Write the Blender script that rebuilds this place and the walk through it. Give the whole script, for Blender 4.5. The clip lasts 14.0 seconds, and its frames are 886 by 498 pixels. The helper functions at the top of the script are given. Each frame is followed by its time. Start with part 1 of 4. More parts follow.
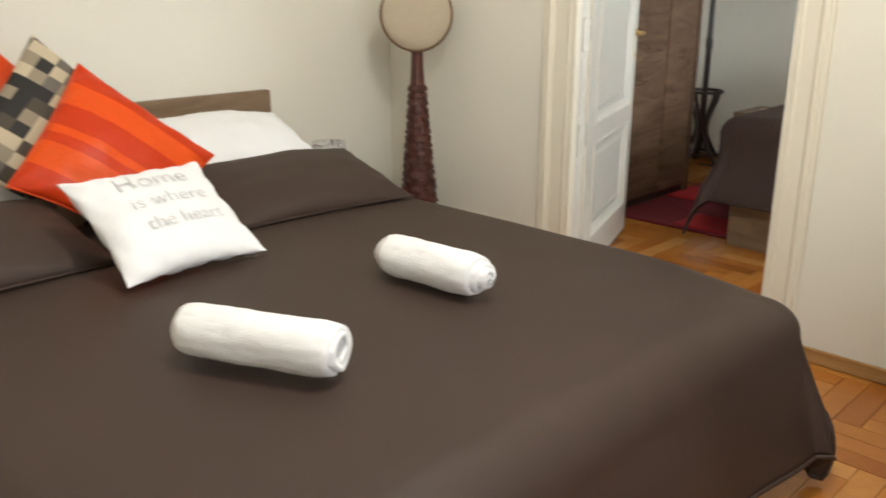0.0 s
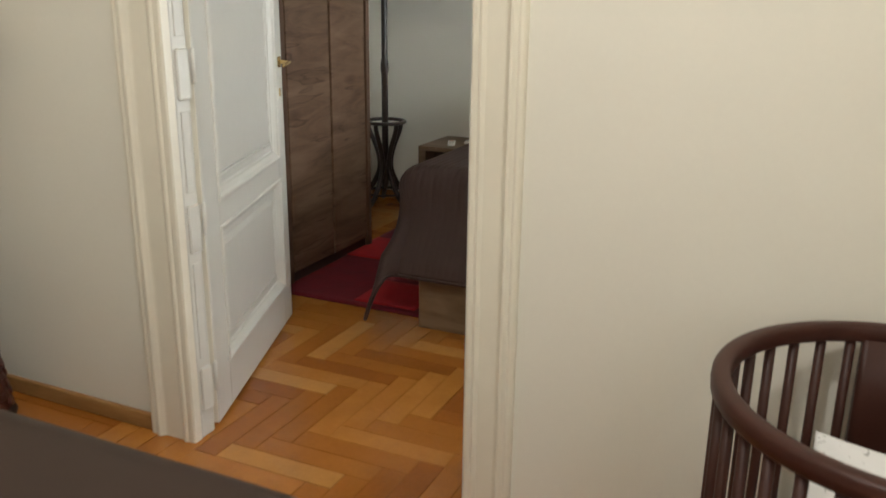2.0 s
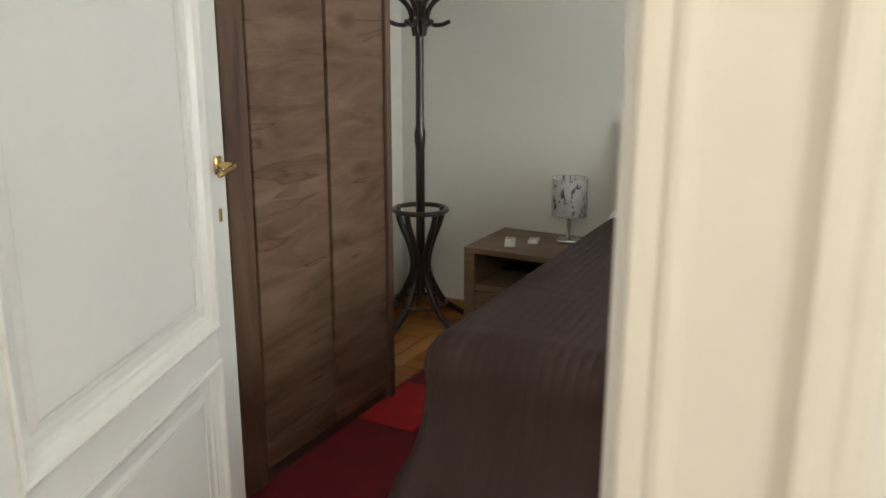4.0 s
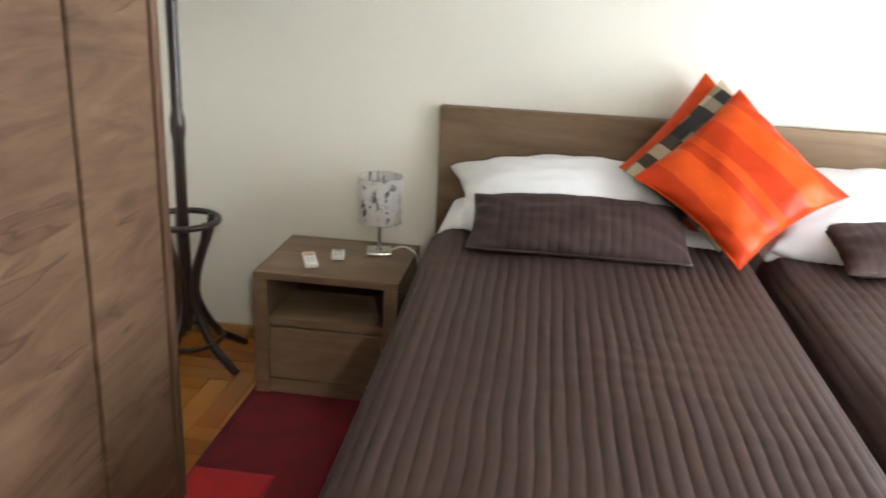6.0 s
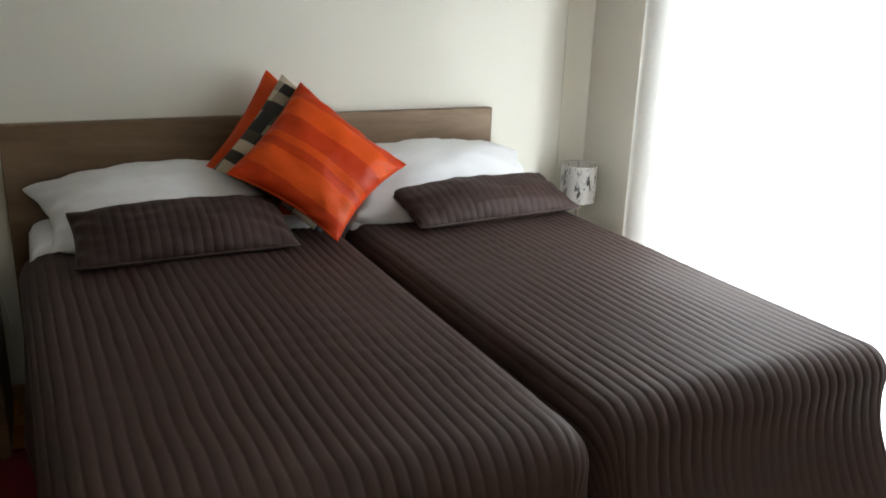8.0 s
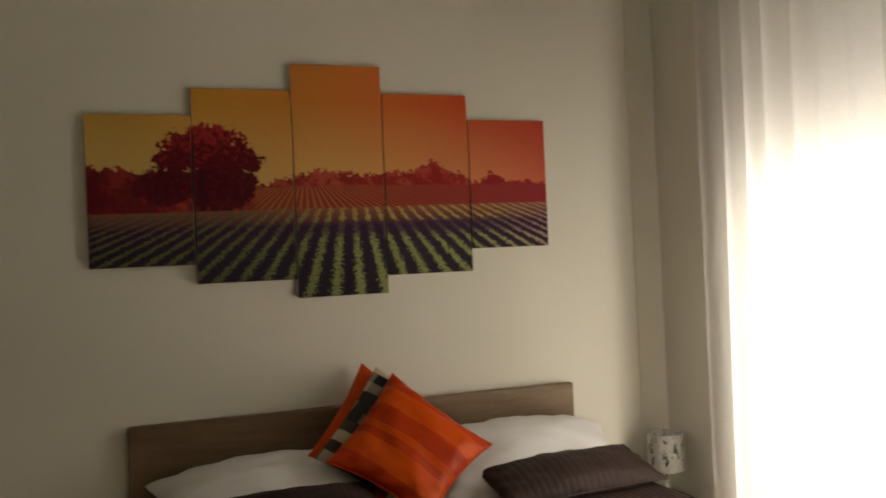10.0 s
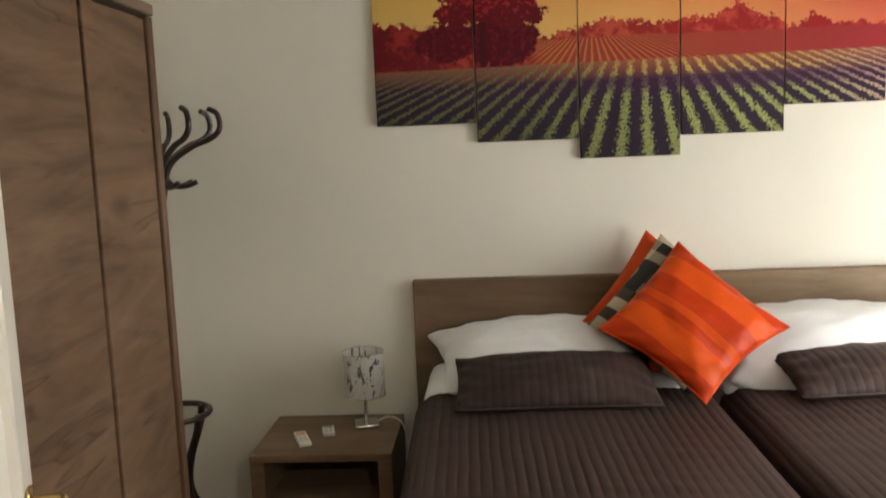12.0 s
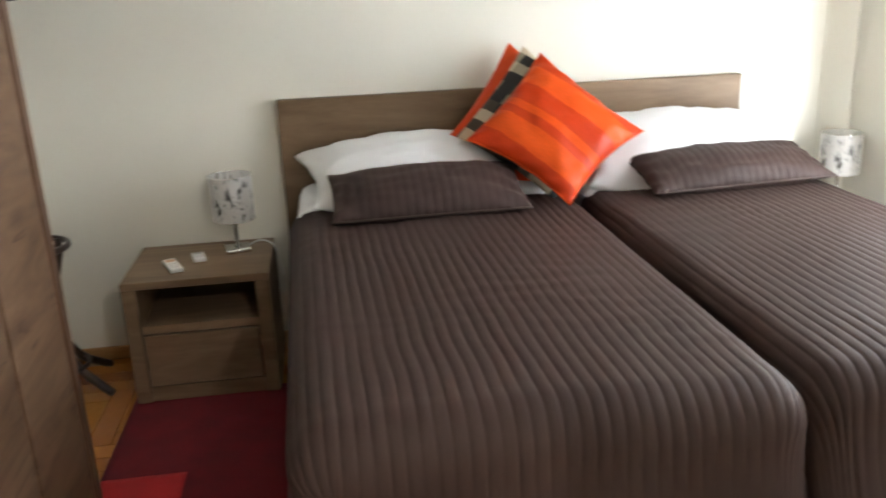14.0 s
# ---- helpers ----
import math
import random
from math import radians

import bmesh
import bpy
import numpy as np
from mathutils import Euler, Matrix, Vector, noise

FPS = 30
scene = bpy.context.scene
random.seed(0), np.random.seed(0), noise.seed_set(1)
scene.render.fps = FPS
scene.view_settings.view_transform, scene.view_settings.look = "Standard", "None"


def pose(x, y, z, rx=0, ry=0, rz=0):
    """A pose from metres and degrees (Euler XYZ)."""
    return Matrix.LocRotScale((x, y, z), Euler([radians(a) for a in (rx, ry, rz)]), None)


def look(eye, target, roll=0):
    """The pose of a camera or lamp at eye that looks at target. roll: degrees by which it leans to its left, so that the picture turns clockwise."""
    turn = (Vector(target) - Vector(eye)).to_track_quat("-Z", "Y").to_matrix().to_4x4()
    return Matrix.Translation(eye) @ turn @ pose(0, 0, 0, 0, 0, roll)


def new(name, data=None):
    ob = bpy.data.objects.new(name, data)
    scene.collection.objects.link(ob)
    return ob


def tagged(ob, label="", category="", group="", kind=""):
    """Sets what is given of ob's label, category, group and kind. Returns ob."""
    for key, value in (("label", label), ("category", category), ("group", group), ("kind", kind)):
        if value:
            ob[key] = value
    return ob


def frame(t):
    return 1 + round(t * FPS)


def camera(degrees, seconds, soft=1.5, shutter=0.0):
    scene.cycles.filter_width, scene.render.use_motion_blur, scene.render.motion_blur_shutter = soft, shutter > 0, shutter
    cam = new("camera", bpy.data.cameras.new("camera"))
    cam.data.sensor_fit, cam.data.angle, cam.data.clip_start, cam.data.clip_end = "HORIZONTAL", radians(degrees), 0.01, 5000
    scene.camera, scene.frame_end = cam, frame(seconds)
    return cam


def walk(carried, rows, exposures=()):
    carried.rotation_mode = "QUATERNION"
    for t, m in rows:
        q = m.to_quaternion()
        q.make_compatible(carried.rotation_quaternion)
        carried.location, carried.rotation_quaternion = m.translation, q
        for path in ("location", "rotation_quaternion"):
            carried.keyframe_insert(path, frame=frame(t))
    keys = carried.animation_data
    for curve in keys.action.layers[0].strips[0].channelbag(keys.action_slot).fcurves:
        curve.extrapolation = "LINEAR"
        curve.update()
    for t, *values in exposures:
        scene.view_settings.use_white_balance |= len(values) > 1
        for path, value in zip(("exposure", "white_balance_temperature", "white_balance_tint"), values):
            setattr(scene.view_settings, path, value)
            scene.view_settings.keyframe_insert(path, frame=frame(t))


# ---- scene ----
cam = camera(56.4, 14.0, 1.6, 0.3)

PATH = [
    (0, (2.074, -5.992, 1.280), (0.732, -4.637, 0.679), -0.0),
    (0.5, (1.973, -5.805, 1.266), (0.86, -4.281, 0.603), 0.9),
    (1, (1.884, -5.529, 1.277), (0.913, -3.91, 0.616), 1.2),
    (1.5, (1.746, -5.203, 1.284), (0.921, -3.494, 0.654), 1.5),
    (2, (1.627, -4.877, 1.305), (0.834, -3.134, 0.726), 0.7),
    (2.5, (1.54, -4.524, 1.337), (0.673, -2.798, 0.816), 0.0),
    (3, (1.4, -4.164, 1.335), (0.488, -2.451, 0.852), -0.3),
    (3.2, (1.359, -4.036, 1.353), (0.429, -2.335, 0.861), -0.0),
    (5.3, (0.537, -3.067, 1.334), (-0.222, -1.298, 0.790), 2.2),
    (5.5, (0.548, -3.032, 1.338), (-0.119, -1.233, 0.775), 3.0),
    (6, (0.4, -2.956, 1.427), (0.161, -1.071, 0.802), 2.7),
    (6.5, (0.253, -2.913, 1.438), (0.443, -1.026, 0.804), 1.1),
    (7, (0.214, -2.943, 1.457), (0.742, -1.127, 0.806), 1.7),
    (7.5, (0.148, -3.016, 1.467), (0.911, -1.285, 0.818), 1.7),
    (7.7, (0.125, -3.04, 1.464), (0.969, -1.345, 0.821), 2.2),
    (9.8, (0.114, -3.304, 1.563), (0.86, -1.449, 1.557), -2.5),
    (10, (0.091, -3.308, 1.577), (0.765, -1.425, 1.595), -2.5),
    (10.5, (0.153, -3.303, 1.564), (0.526, -1.338, 1.595), -2.9),
    (11, (0.21, -3.211, 1.550), (0.304, -1.214, 1.551), -3.3),
    (11.5, (0.286, -3.143, 1.536), (0.219, -1.146, 1.463), -3.3),
    (12, (0.305, -3.173, 1.501), (0.189, -1.192, 1.256), -2.3),
    (12.5, (0.314, -3.221, 1.451), (0.175, -1.262, 1.074), -1.2),
    (13, (0.33, -3.249, 1.410), (0.185, -1.314, 0.928), -0.6),
    (13.5, (0.211, -3.231, 1.394), (0.128, -1.311, 0.840), -0.3),
    (14, (0.188, -3.206, 1.388), (0.437, -1.318, 0.775), -2.4),
]
walk(cam, [(t, look(e, g, r)) for t, e, g, r in PATH],
     [(0, 0.42, 6300, 10), (0.5, 0.6, 6200, 10), (1.0, 0.62, 6200, 10), (1.5, 0.32, 6200, 10), (2.0, 0.06, 6400, 10), (2.5, 0.0, 6300, 10), (3.2, -0.12, 6300, 10),
      (5.3, 1.18, 6300, 13), (6.0, 1.2, 6300, 12), (6.5, 0.87, 6300, 11), (7.0, 0.42, 6300, 10), (7.5, -0.15, 6300, 10), (7.7, -0.2, 6300, 10),
      (9.8, -1.25, 8500, 16), (10.5, -0.75, 9000, 17), (11.0, -0.3, 8500, 18), (11.5, 0.03, 7700, 16), (12.0, 0.17, 7300, 14), (12.5, 0.36, 7000, 13),
      (13.0, 0.7, 6700, 12), (13.5, 0.8, 6500, 12), (14.0, 0.85, 6400, 12)])

# ---- light ----
world = bpy.data.worlds.new("sky")
scene.world = world
world.use_nodes = True
wn = world.node_tree.nodes
sky = wn.new("ShaderNodeTexSky")
sky.sky_type, sky.sun_disc = "NISHITA", False
sky.sun_elevation, sky.sun_rotation = radians(48), radians(200)
wn["Background"].inputs[1].default_value = 0.13
world.node_tree.links.new(sky.outputs[0], wn["Background"].inputs[0])

sun = new("sun", bpy.data.lights.new("sun", "SUN"))
sun.data.energy, sun.data.angle, sun.data.color = 2.5, radians(0.5), (1, 0.95, 0.86)
sun.matrix_world = look((-6, -12, 15), (0, 0, 0))


def window_light(name, m, w, h, watts, color):
    """Sky light in a window's opening."""
    lamp = new(name, bpy.data.lights.new(name, "AREA"))
    lamp.data.shape, lamp.data.size, lamp.data.size_y = "RECTANGLE", w, h
    lamp.data.energy, lamp.data.color = watts, color
    lamp.matrix_world = m
    return lamp


window_light("window_light_b", look((2.54, -1.22, 0.96), (0, -1.22, 0.96)), 1.15, 1.65, 133, (0.87, 0.945, 1.0))
window_light("window_light_a", look((2.50, -5.1, 1.6), (0, -5.1, 1.3)), 1.0, 1.5, 14, (0.95, 0.97, 1.0))
bulb = new("ceiling_bulb", bpy.data.lights.new("ceiling_bulb", "POINT"))
bulb.data.energy, bulb.data.color, bulb.data.shadow_soft_size = 58, (0.985, 0.955, 0.87), 0.07
bulb.location = (1.35, -4.75, 2.6)


# ---- materials ----
def nodes_of(name):
    m = bpy.data.materials.new(name)
    m.use_nodes = True
    nt = m.node_tree
    return m, nt, nt.nodes["Principled BSDF"]


def coords(nt, scale=(1, 1, 1), kind="Object"):
    tc, mp = nt.nodes.new("ShaderNodeTexCoord"), nt.nodes.new("ShaderNodeMapping")
    mp.inputs["Scale"].default_value = scale
    nt.links.new(tc.outputs[kind], mp.inputs[0])
    return mp.outputs[0]


def noise_tex(nt, vec, scale, detail=4, rough=0.55, warp=0.0):
    n = nt.nodes.new("ShaderNodeTexNoise")
    n.inputs["Scale"].default_value, n.inputs["Detail"].default_value = scale, detail
    n.inputs["Roughness"].default_value, n.inputs["Distortion"].default_value = rough, warp
    nt.links.new(vec, n.inputs["Vector"])
    return n.outputs[0]


def ramp(nt, fac, stops):
    r = nt.nodes.new("ShaderNodeValToRGB")
    e = r.color_ramp.elements
    while len(e) < len(stops):
        e.new(0.5)
    for k, (p, c) in zip(e, stops):
        k.position, k.color = p, (*c, 1)
    nt.links.new(fac, r.inputs[0])
    return r.outputs[0]


def mix(nt, fac, a, b, mode="MIX"):
    m = nt.nodes.new("ShaderNodeMix")
    m.data_type, m.blend_type = "RGBA", mode
    for sock, v in ((m.inputs[0], fac), (m.inputs[6], a), (m.inputs[7], b)):
        if isinstance(v, (int, float)):
            sock.default_value = v
        elif isinstance(v, tuple):
            sock.default_value = (*v, 1)
        else:
            nt.links.new(v, sock)
    return m.outputs[2]


def calc(nt, op, a, b=0.0, c=0.0):
    m = nt.nodes.new("ShaderNodeMath")
    m.operation = op
    for sock, v in zip(m.inputs, (a, b, c)):
        if isinstance(v, (int, float)):
            sock.default_value = v
        else:
            nt.links.new(v, sock)
    return m.outputs[0]


def bump(nt, bsdf, height, strength=0.2, distance=0.01):
    b = nt.nodes.new("ShaderNodeBump")
    b.inputs["Strength"].default_value, b.inputs["Distance"].default_value = strength, distance
    nt.links.new(height, b.inputs["Height"])
    nt.links.new(b.outputs[0], bsdf.inputs["Normal"])


def plain(name, color, rough=0.6, vary=0.12, scale=6.0, fine=90.0, relief=0.15, metal=0.0, sheen=0.0, coat=0.0, spec=0.5):
    """A surface of one colour with blotches at two scales and fine relief."""
    m, nt, b = nodes_of(name)
    v = coords(nt)
    big, small = noise_tex(nt, v, scale), noise_tex(nt, v, fine)
    f = calc(nt, "ADD", calc(nt, "MULTIPLY", big, 0.7), calc(nt, "MULTIPLY", small, 0.3))
    lo, hi = tuple(c * (1 - vary) for c in color), tuple(min(1, c * (1 + vary)) for c in color)
    nt.links.new(ramp(nt, f, [(0.3, lo), (0.7, hi)]), b.inputs["Base Color"])
    nt.links.new(calc(nt, "MULTIPLY_ADD", big, 0.14, rough - 0.07), b.inputs["Roughness"])
    b.inputs["Metallic"].default_value = metal
    b.inputs["Specular IOR Level"].default_value = spec
    b.inputs["Sheen Weight"].default_value = sheen
    b.inputs["Coat Weight"].default_value = coat
    if relief:
        bump(nt, b, small, relief, 0.002)
    return m


def wood(name, dark, mid, light, along=(1, 0, 0), rough=0.45, knots=True, grain=1.0):
    """Boards with stretched grain, bands and a few knots and cracks."""
    m, nt, b = nodes_of(name)
    info = nt.nodes.new("ShaderNodeObjectInfo")
    tc, mp = nt.nodes.new("ShaderNodeTexCoord"), nt.nodes.new("ShaderNodeMapping")
    mp.inputs["Scale"].default_value = tuple((0.16 if a else 1.0) for a in along)
    nt.links.new(tc.outputs["Object"], mp.inputs[0])
    shift = nt.nodes.new("ShaderNodeVectorMath")
    shift.operation = "ADD"
    nt.links.new(mp.outputs[0], shift.inputs[0])
    push = calc(nt, "MULTIPLY", info.outputs["Random"], 37.0)
    nt.links.new(push, shift.inputs[1])
    v = shift.outputs[0]
    band = noise_tex(nt, v, 9.0 * grain, 3, 0.6, 1.2)
    fine = noise_tex(nt, v, 130.0 * grain, 4, 0.7)
    f = calc(nt, "ADD", calc(nt, "MULTIPLY", band, 0.80), calc(nt, "MULTIPLY", fine, 0.20))
    col = ramp(nt, f, [(0.30, dark), (0.5, mid), (0.72, light)])
    if knots:
        mp2 = nt.nodes.new("ShaderNodeMapping")
        mp2.inputs["Scale"].default_value = tuple((1.6 if a else 3.6) for a in along)
        nt.links.new(tc.outputs["Object"], mp2.inputs[0])
        vo = nt.nodes.new("ShaderNodeTexVoronoi")
        vo.inputs["Scale"].default_value = 1.1
        nt.links.new(mp2.outputs[0], vo.inputs["Vector"])
        spot = ramp(nt, vo.outputs["Distance"], [(0.0, (0.35, 0.3, 0.28)), (0.05, (0.55, 0.5, 0.48)), (0.13, (1, 1, 1))])
        col = mix(nt, 0.85, col, spot, "MULTIPLY")
        mp3 = nt.nodes.new("ShaderNodeMapping")
        mp3.inputs["Scale"].default_value = tuple((0.8 if a else 7.0) for a in along)
        nt.links.new(tc.outputs["Object"], mp3.inputs[0])
        crack = noise_tex(nt, mp3.outputs[0], 2.0, 2, 0.5, 0.5)
        line = ramp(nt, crack, [(0.60, (1, 1, 1)), (0.622, (0.42, 0.37, 0.34)), (0.64, (0.8, 0.77, 0.75)), (0.70, (1, 1, 1))])
        where = ramp(nt, noise_tex(nt, coords(nt), 3.1, 1), [(0.46, (0, 0, 0)), (0.53, (1, 1, 1))])
        col = mix(nt, calc(nt, "MULTIPLY", where, 0.85), col, line, "MULTIPLY")
    nt.links.new(col, b.inputs["Base Color"])
    nt.links.new(calc(nt, "MULTIPLY_ADD", fine, 0.2, rough - 0.1), b.inputs["Roughness"])
    b.inputs["Specular IOR Level"].default_value = 0.3
    bump(nt, b, f, 0.12, 0.002)
    return m


WALL = plain("cream_wall_paint", (0.765, 0.735, 0.645), 0.72, 0.025, 1.3, 70, 0.08)
CEIL = plain("white_ceiling_paint", (0.8, 0.79, 0.75), 0.8, 0.03, 1.5, 60, 0.05)
GLOSSY_WHITE = plain("white_door_enamel", (0.66, 0.64, 0.575), 0.32, 0.035, 3, 25, 0.10)
CASING = plain("cream_casing_enamel", (0.77, 0.72, 0.60), 0.36, 0.04, 3, 30, 0.12)
BROWN_SATIN = plain("dark_brown_satin_cotton", (0.046, 0.0285, 0.0215), 0.58, 0.10, 4, 500, 0.12, spec=0.3)
BROWN_QUILT = plain("dark_brown_quilted_satin", (0.053, 0.0315, 0.0265), 0.62, 0.12, 5, 400, 0.14, spec=0.18)
WHITE_COTTON = plain("white_cotton", (0.82, 0.82, 0.83), 0.75, 0.03, 8, 400, 0.12, sheen=0.1)
TERRY = plain("white_terry", (0.85, 0.84, 0.83), 0.9, 0.04, 30, 330, 0.9, sheen=0.3)
RUG_RED = plain("dark_red_wool", (0.135, 0.004, 0.009), 0.95, 0.3, 10, 300, 0.7)
RUG_BRIGHT = plain("bright_red_wool", (0.36, 0.010, 0.012), 0.95, 0.2, 14, 300, 0.7)
WARDROBE_WOOD = wood("tobacco_oak", (0.070, 0.038, 0.021), (0.148, 0.086, 0.050), (0.215, 0.136, 0.086), (0, 1, 0), 0.52)
STILE = wood("tobacco_oak_upright", (0.055, 0.028, 0.016), (0.112, 0.060, 0.034), (0.175, 0.100, 0.060), (0, 0, 1), 0.52, False)
OAK_X = wood("grey_brown_oak_along_x", (0.130, 0.080, 0.044), (0.190, 0.122, 0.070), (0.255, 0.172, 0.106), (1, 0, 0), 0.45, False)
OAK_Y = wood("grey_brown_oak_along_y", (0.135, 0.087, 0.06), (0.19, 0.13, 0.092), (0.25, 0.18, 0.13), (0, 1, 0), 0.45, False)
DARK_EDGE_AND_GAP = plain("dark_stain_and_gap_shade", (0.05, 0.03, 0.02), 0.5, 0.15)
BENTWOOD = plain("dark_bentwood", (0.03, 0.016, 0.011), 0.33, 0.2, 12, 120, 0.08, coat=0.3)
CRIB_WOOD = plain("walnut_stained_beech", (0.045, 0.014, 0.009), 0.42, 0.2, 10, 110, 0.08, spec=0.3)
BRASS = plain("brass", (0.72, 0.52, 0.22), 0.25, 0.08, 20, 200, 0.05, metal=1.0)
CHROME = plain("chrome", (0.72, 0.72, 0.70), 0.14, 0.04, 20, 200, 0.0, metal=1.0)
PLASTIC = plain("white_plastic", (0.80, 0.79, 0.76), 0.4, 0.03)
# Near-black holds the shade inside the furniture and under the beds.
RECESS_SHADE = plain("dark_recess_shade", (0.03, 0.02, 0.016), 0.6, 0.15)


# ---- mesh helpers ----
def part(name, bm, material, parent=None, label="", smooth=False):
    """One bmesh as ONE mesh object, under a thing or a part where parent is given."""
    me = bpy.data.meshes.new(name)
    bmesh.ops.recalc_face_normals(bm, faces=bm.faces)
    bm.to_mesh(me)
    bm.free()
    for p in me.polygons:
        p.use_smooth = smooth
    me.materials.append(material)
    ob = new(name, me)
    ob.parent = parent
    if label:
        ob["label"] = label
    return ob


def thing(name, label, category, x=0.0, y=0.0, z=0.0, turn=0.0, group="", kind=""):
    ob = tagged(new(name), label, category, group, kind)
    ob.matrix_world = pose(x, y, z, 0, 0, turn)
    return ob


def box(bm, x0, y0, z0, x1, y1, z1, bevel=0.0, segs=2):
    vs = [bm.verts.new((x, y, z)) for x in (x0, x1) for y in (y0, y1) for z in (z0, z1)]
    fs = [bm.faces.new([vs[i] for i in q]) for q in ((0, 1, 3, 2), (4, 6, 7, 5), (0, 4, 5, 1), (2, 3, 7, 6), (0, 2, 6, 4), (1, 5, 7, 3))]
    if bevel:
        es = list({e for f in fs for e in f.edges})
        bmesh.ops.bevel(bm, geom=es, offset=bevel, segments=segs, affect="EDGES", profile=0.5)
    return bm


def boxed(x0, y0, z0, x1, y1, z1, bevel=0.0, segs=2):
    return box(bmesh.new(), x0, y0, z0, x1, y1, z1, bevel, segs)


def lathe(profile, n=28, cx=0.0, cy=0.0, bm=None):
    """A turned shape from (radius, height) rows."""
    bm = bm or bmesh.new()
    rings = []
    for r, z in profile:
        rings.append([bm.verts.new((cx + r * math.cos(k * math.tau / n), cy + r * math.sin(k * math.tau / n), z)) for k in range(n)])
    for a, b in zip(rings, rings[1:]):
        for k in range(n):
            bm.faces.new((a[k], a[(k + 1) % n], b[(k + 1) % n], b[k]))
    bm.faces.new(rings[0][::-1])
    bm.faces.new(rings[-1])
    return bm


def tube(points, radius, n=10, closed=False, bm=None, flat=1.0):
    """A round bar along points; radius may be a function of 0..1."""
    bm = bm or bmesh.new()
    pts = [Vector(p) for p in points]
    rings, last = [], None
    m = len(pts)
    for i, p in enumerate(pts):
        a, b = (pts[i - 1], pts[(i + 1) % m]) if closed else (pts[max(i - 1, 0)], pts[min(i + 1, m - 1)])
        d = (b - a).normalized()
        side = d.cross(Vector((0, 0, 1)))
        if side.length < 0.05:
            side = last or d.cross(Vector((0, 1, 0)))
        side.normalize()
        if last and side.dot(last) < 0:
            side = -side
        last = side
        up = side.cross(d)
        r = radius(i / (m - 1)) if callable(radius) else radius
        rings.append([bm.verts.new(p + side * (r * math.cos(k * math.tau / n)) + up * (r * flat * math.sin(k * math.tau / n))) for k in range(n)])
    for i in range(m if closed else m - 1):
        a, b = rings[i], rings[(i + 1) % m]
        for k in range(n):
            bm.faces.new((a[k], a[(k + 1) % n], b[(k + 1) % n], b[k]))
    if not closed:
        bm.faces.new(rings[0][::-1])
        bm.faces.new(rings[-1])
    return bm


def curve(points, n=24):
    """A smooth line through points."""
    p = [Vector(q) for q in points]
    p = [p[0] * 2 - p[1]] + p + [p[-1] * 2 - p[-2]]
    out = []
    for i in range(1, len(p) - 2):
        for k in range(n):
            t = k / n
            a, b, c, d = p[i - 1:i + 3]
            out.append(0.5 * (2 * b + (c - a) * t + (2 * a - 5 * b + 4 * c - d) * t * t + (3 * b - a - 3 * c + d) * t ** 3))
    out.append(p[-2])
    return out


def sheet(nu, nv, place, bm=None, thick=0.0):
    """A surface place(u, v), u and v from 0 to 1; with thick a closed skin below it."""
    bm = bm or bmesh.new()
    g = [[bm.verts.new(place(i / nu, j / nv)) for j in range(nv + 1)] for i in range(nu + 1)]
    for i in range(nu):
        for j in range(nv):
            bm.faces.new((g[i][j], g[i + 1][j], g[i + 1][j + 1], g[i][j + 1]))
    if thick:
        bm.normal_update()
        bmesh.ops.solidify(bm, geom=list(bm.faces), thickness=thick)
    return bm


def pillow_mesh(w, h, t, pinch=0.05, n=26, wave=0.0, seed=0, flat=0.0, puff=0.5, crown=None, tuck=0.0):
    """A stuffed cushion lying in its x-y plane, thickness along z, with pulled corners and a few creases."""
    bm = bmesh.new()
    arch = pinch if crown is None else crown
    sides = []
    for s in (1, -1):
        g = []
        for i in range(n + 1):
            row = []
            for j in range(n + 1):
                u, v = math.sin((2 * i / n - 1) * math.pi / 2), math.sin((2 * j / n - 1) * math.pi / 2)
                x = u * w / 2 * (1 - pinch * (1 - v * v) ** 1.0 * abs(u) ** 3) * (1 - tuck * (0.5 - 0.5 * v))
                y = v * h / 2 * (1 - arch * (1 - u * u) ** 1.0 * abs(v) ** 3)
                k = max(0.0, (1 - u * u) * (1 - v * v)) ** puff
                z = s * t / 2 * k * (1 - flat * (s < 0))
                if wave:
                    z += wave * k ** 0.5 * (noise.noise(Vector((u * 2.3 + seed, v * 2.1, s))) + 0.5 * noise.noise(Vector((u * 6 + seed, v * 5, s * 3))))
                    e = max(abs(u), abs(v))
                    z += s * wave * 0.7 * (e ** 6) * math.sin(17 * (u + 0.7 * v) + seed) * k ** 0.3
                row.append((x, y, z))
            g.append(row)
        sides.append(g)
    made = {}

    def vert(s, i, j):
        edge = i in (0, n) or j in (0, n)
        key = (0 if edge else s, i, j)
        if key not in made:
            made[key] = bm.verts.new(sides[s][i][j])
        return made[key]

    for s in (0, 1):
        for i in range(n):
            for j in range(n):
                q = [vert(s, i, j), vert(s, i + 1, j), vert(s, i + 1, j + 1), vert(s, i, j + 1)]
                bm.faces.new(q if s == 0 else q[::-1])
    return bm


# ---- the two rooms ----
CEILING_Z = 3.1
XL, XR = -1.14, 2.355
Y_B, Y_D0, Y_D1, Y_A = 0.0, -2.85, -3.13, -6.9


def wall(name, boxes, material=None):
    bm = bmesh.new()
    for b in boxes:
        box(bm, *b)
    return tagged(part(name, bm, material or WALL), "smooth cream painted plaster wall", "wall", kind="structure")


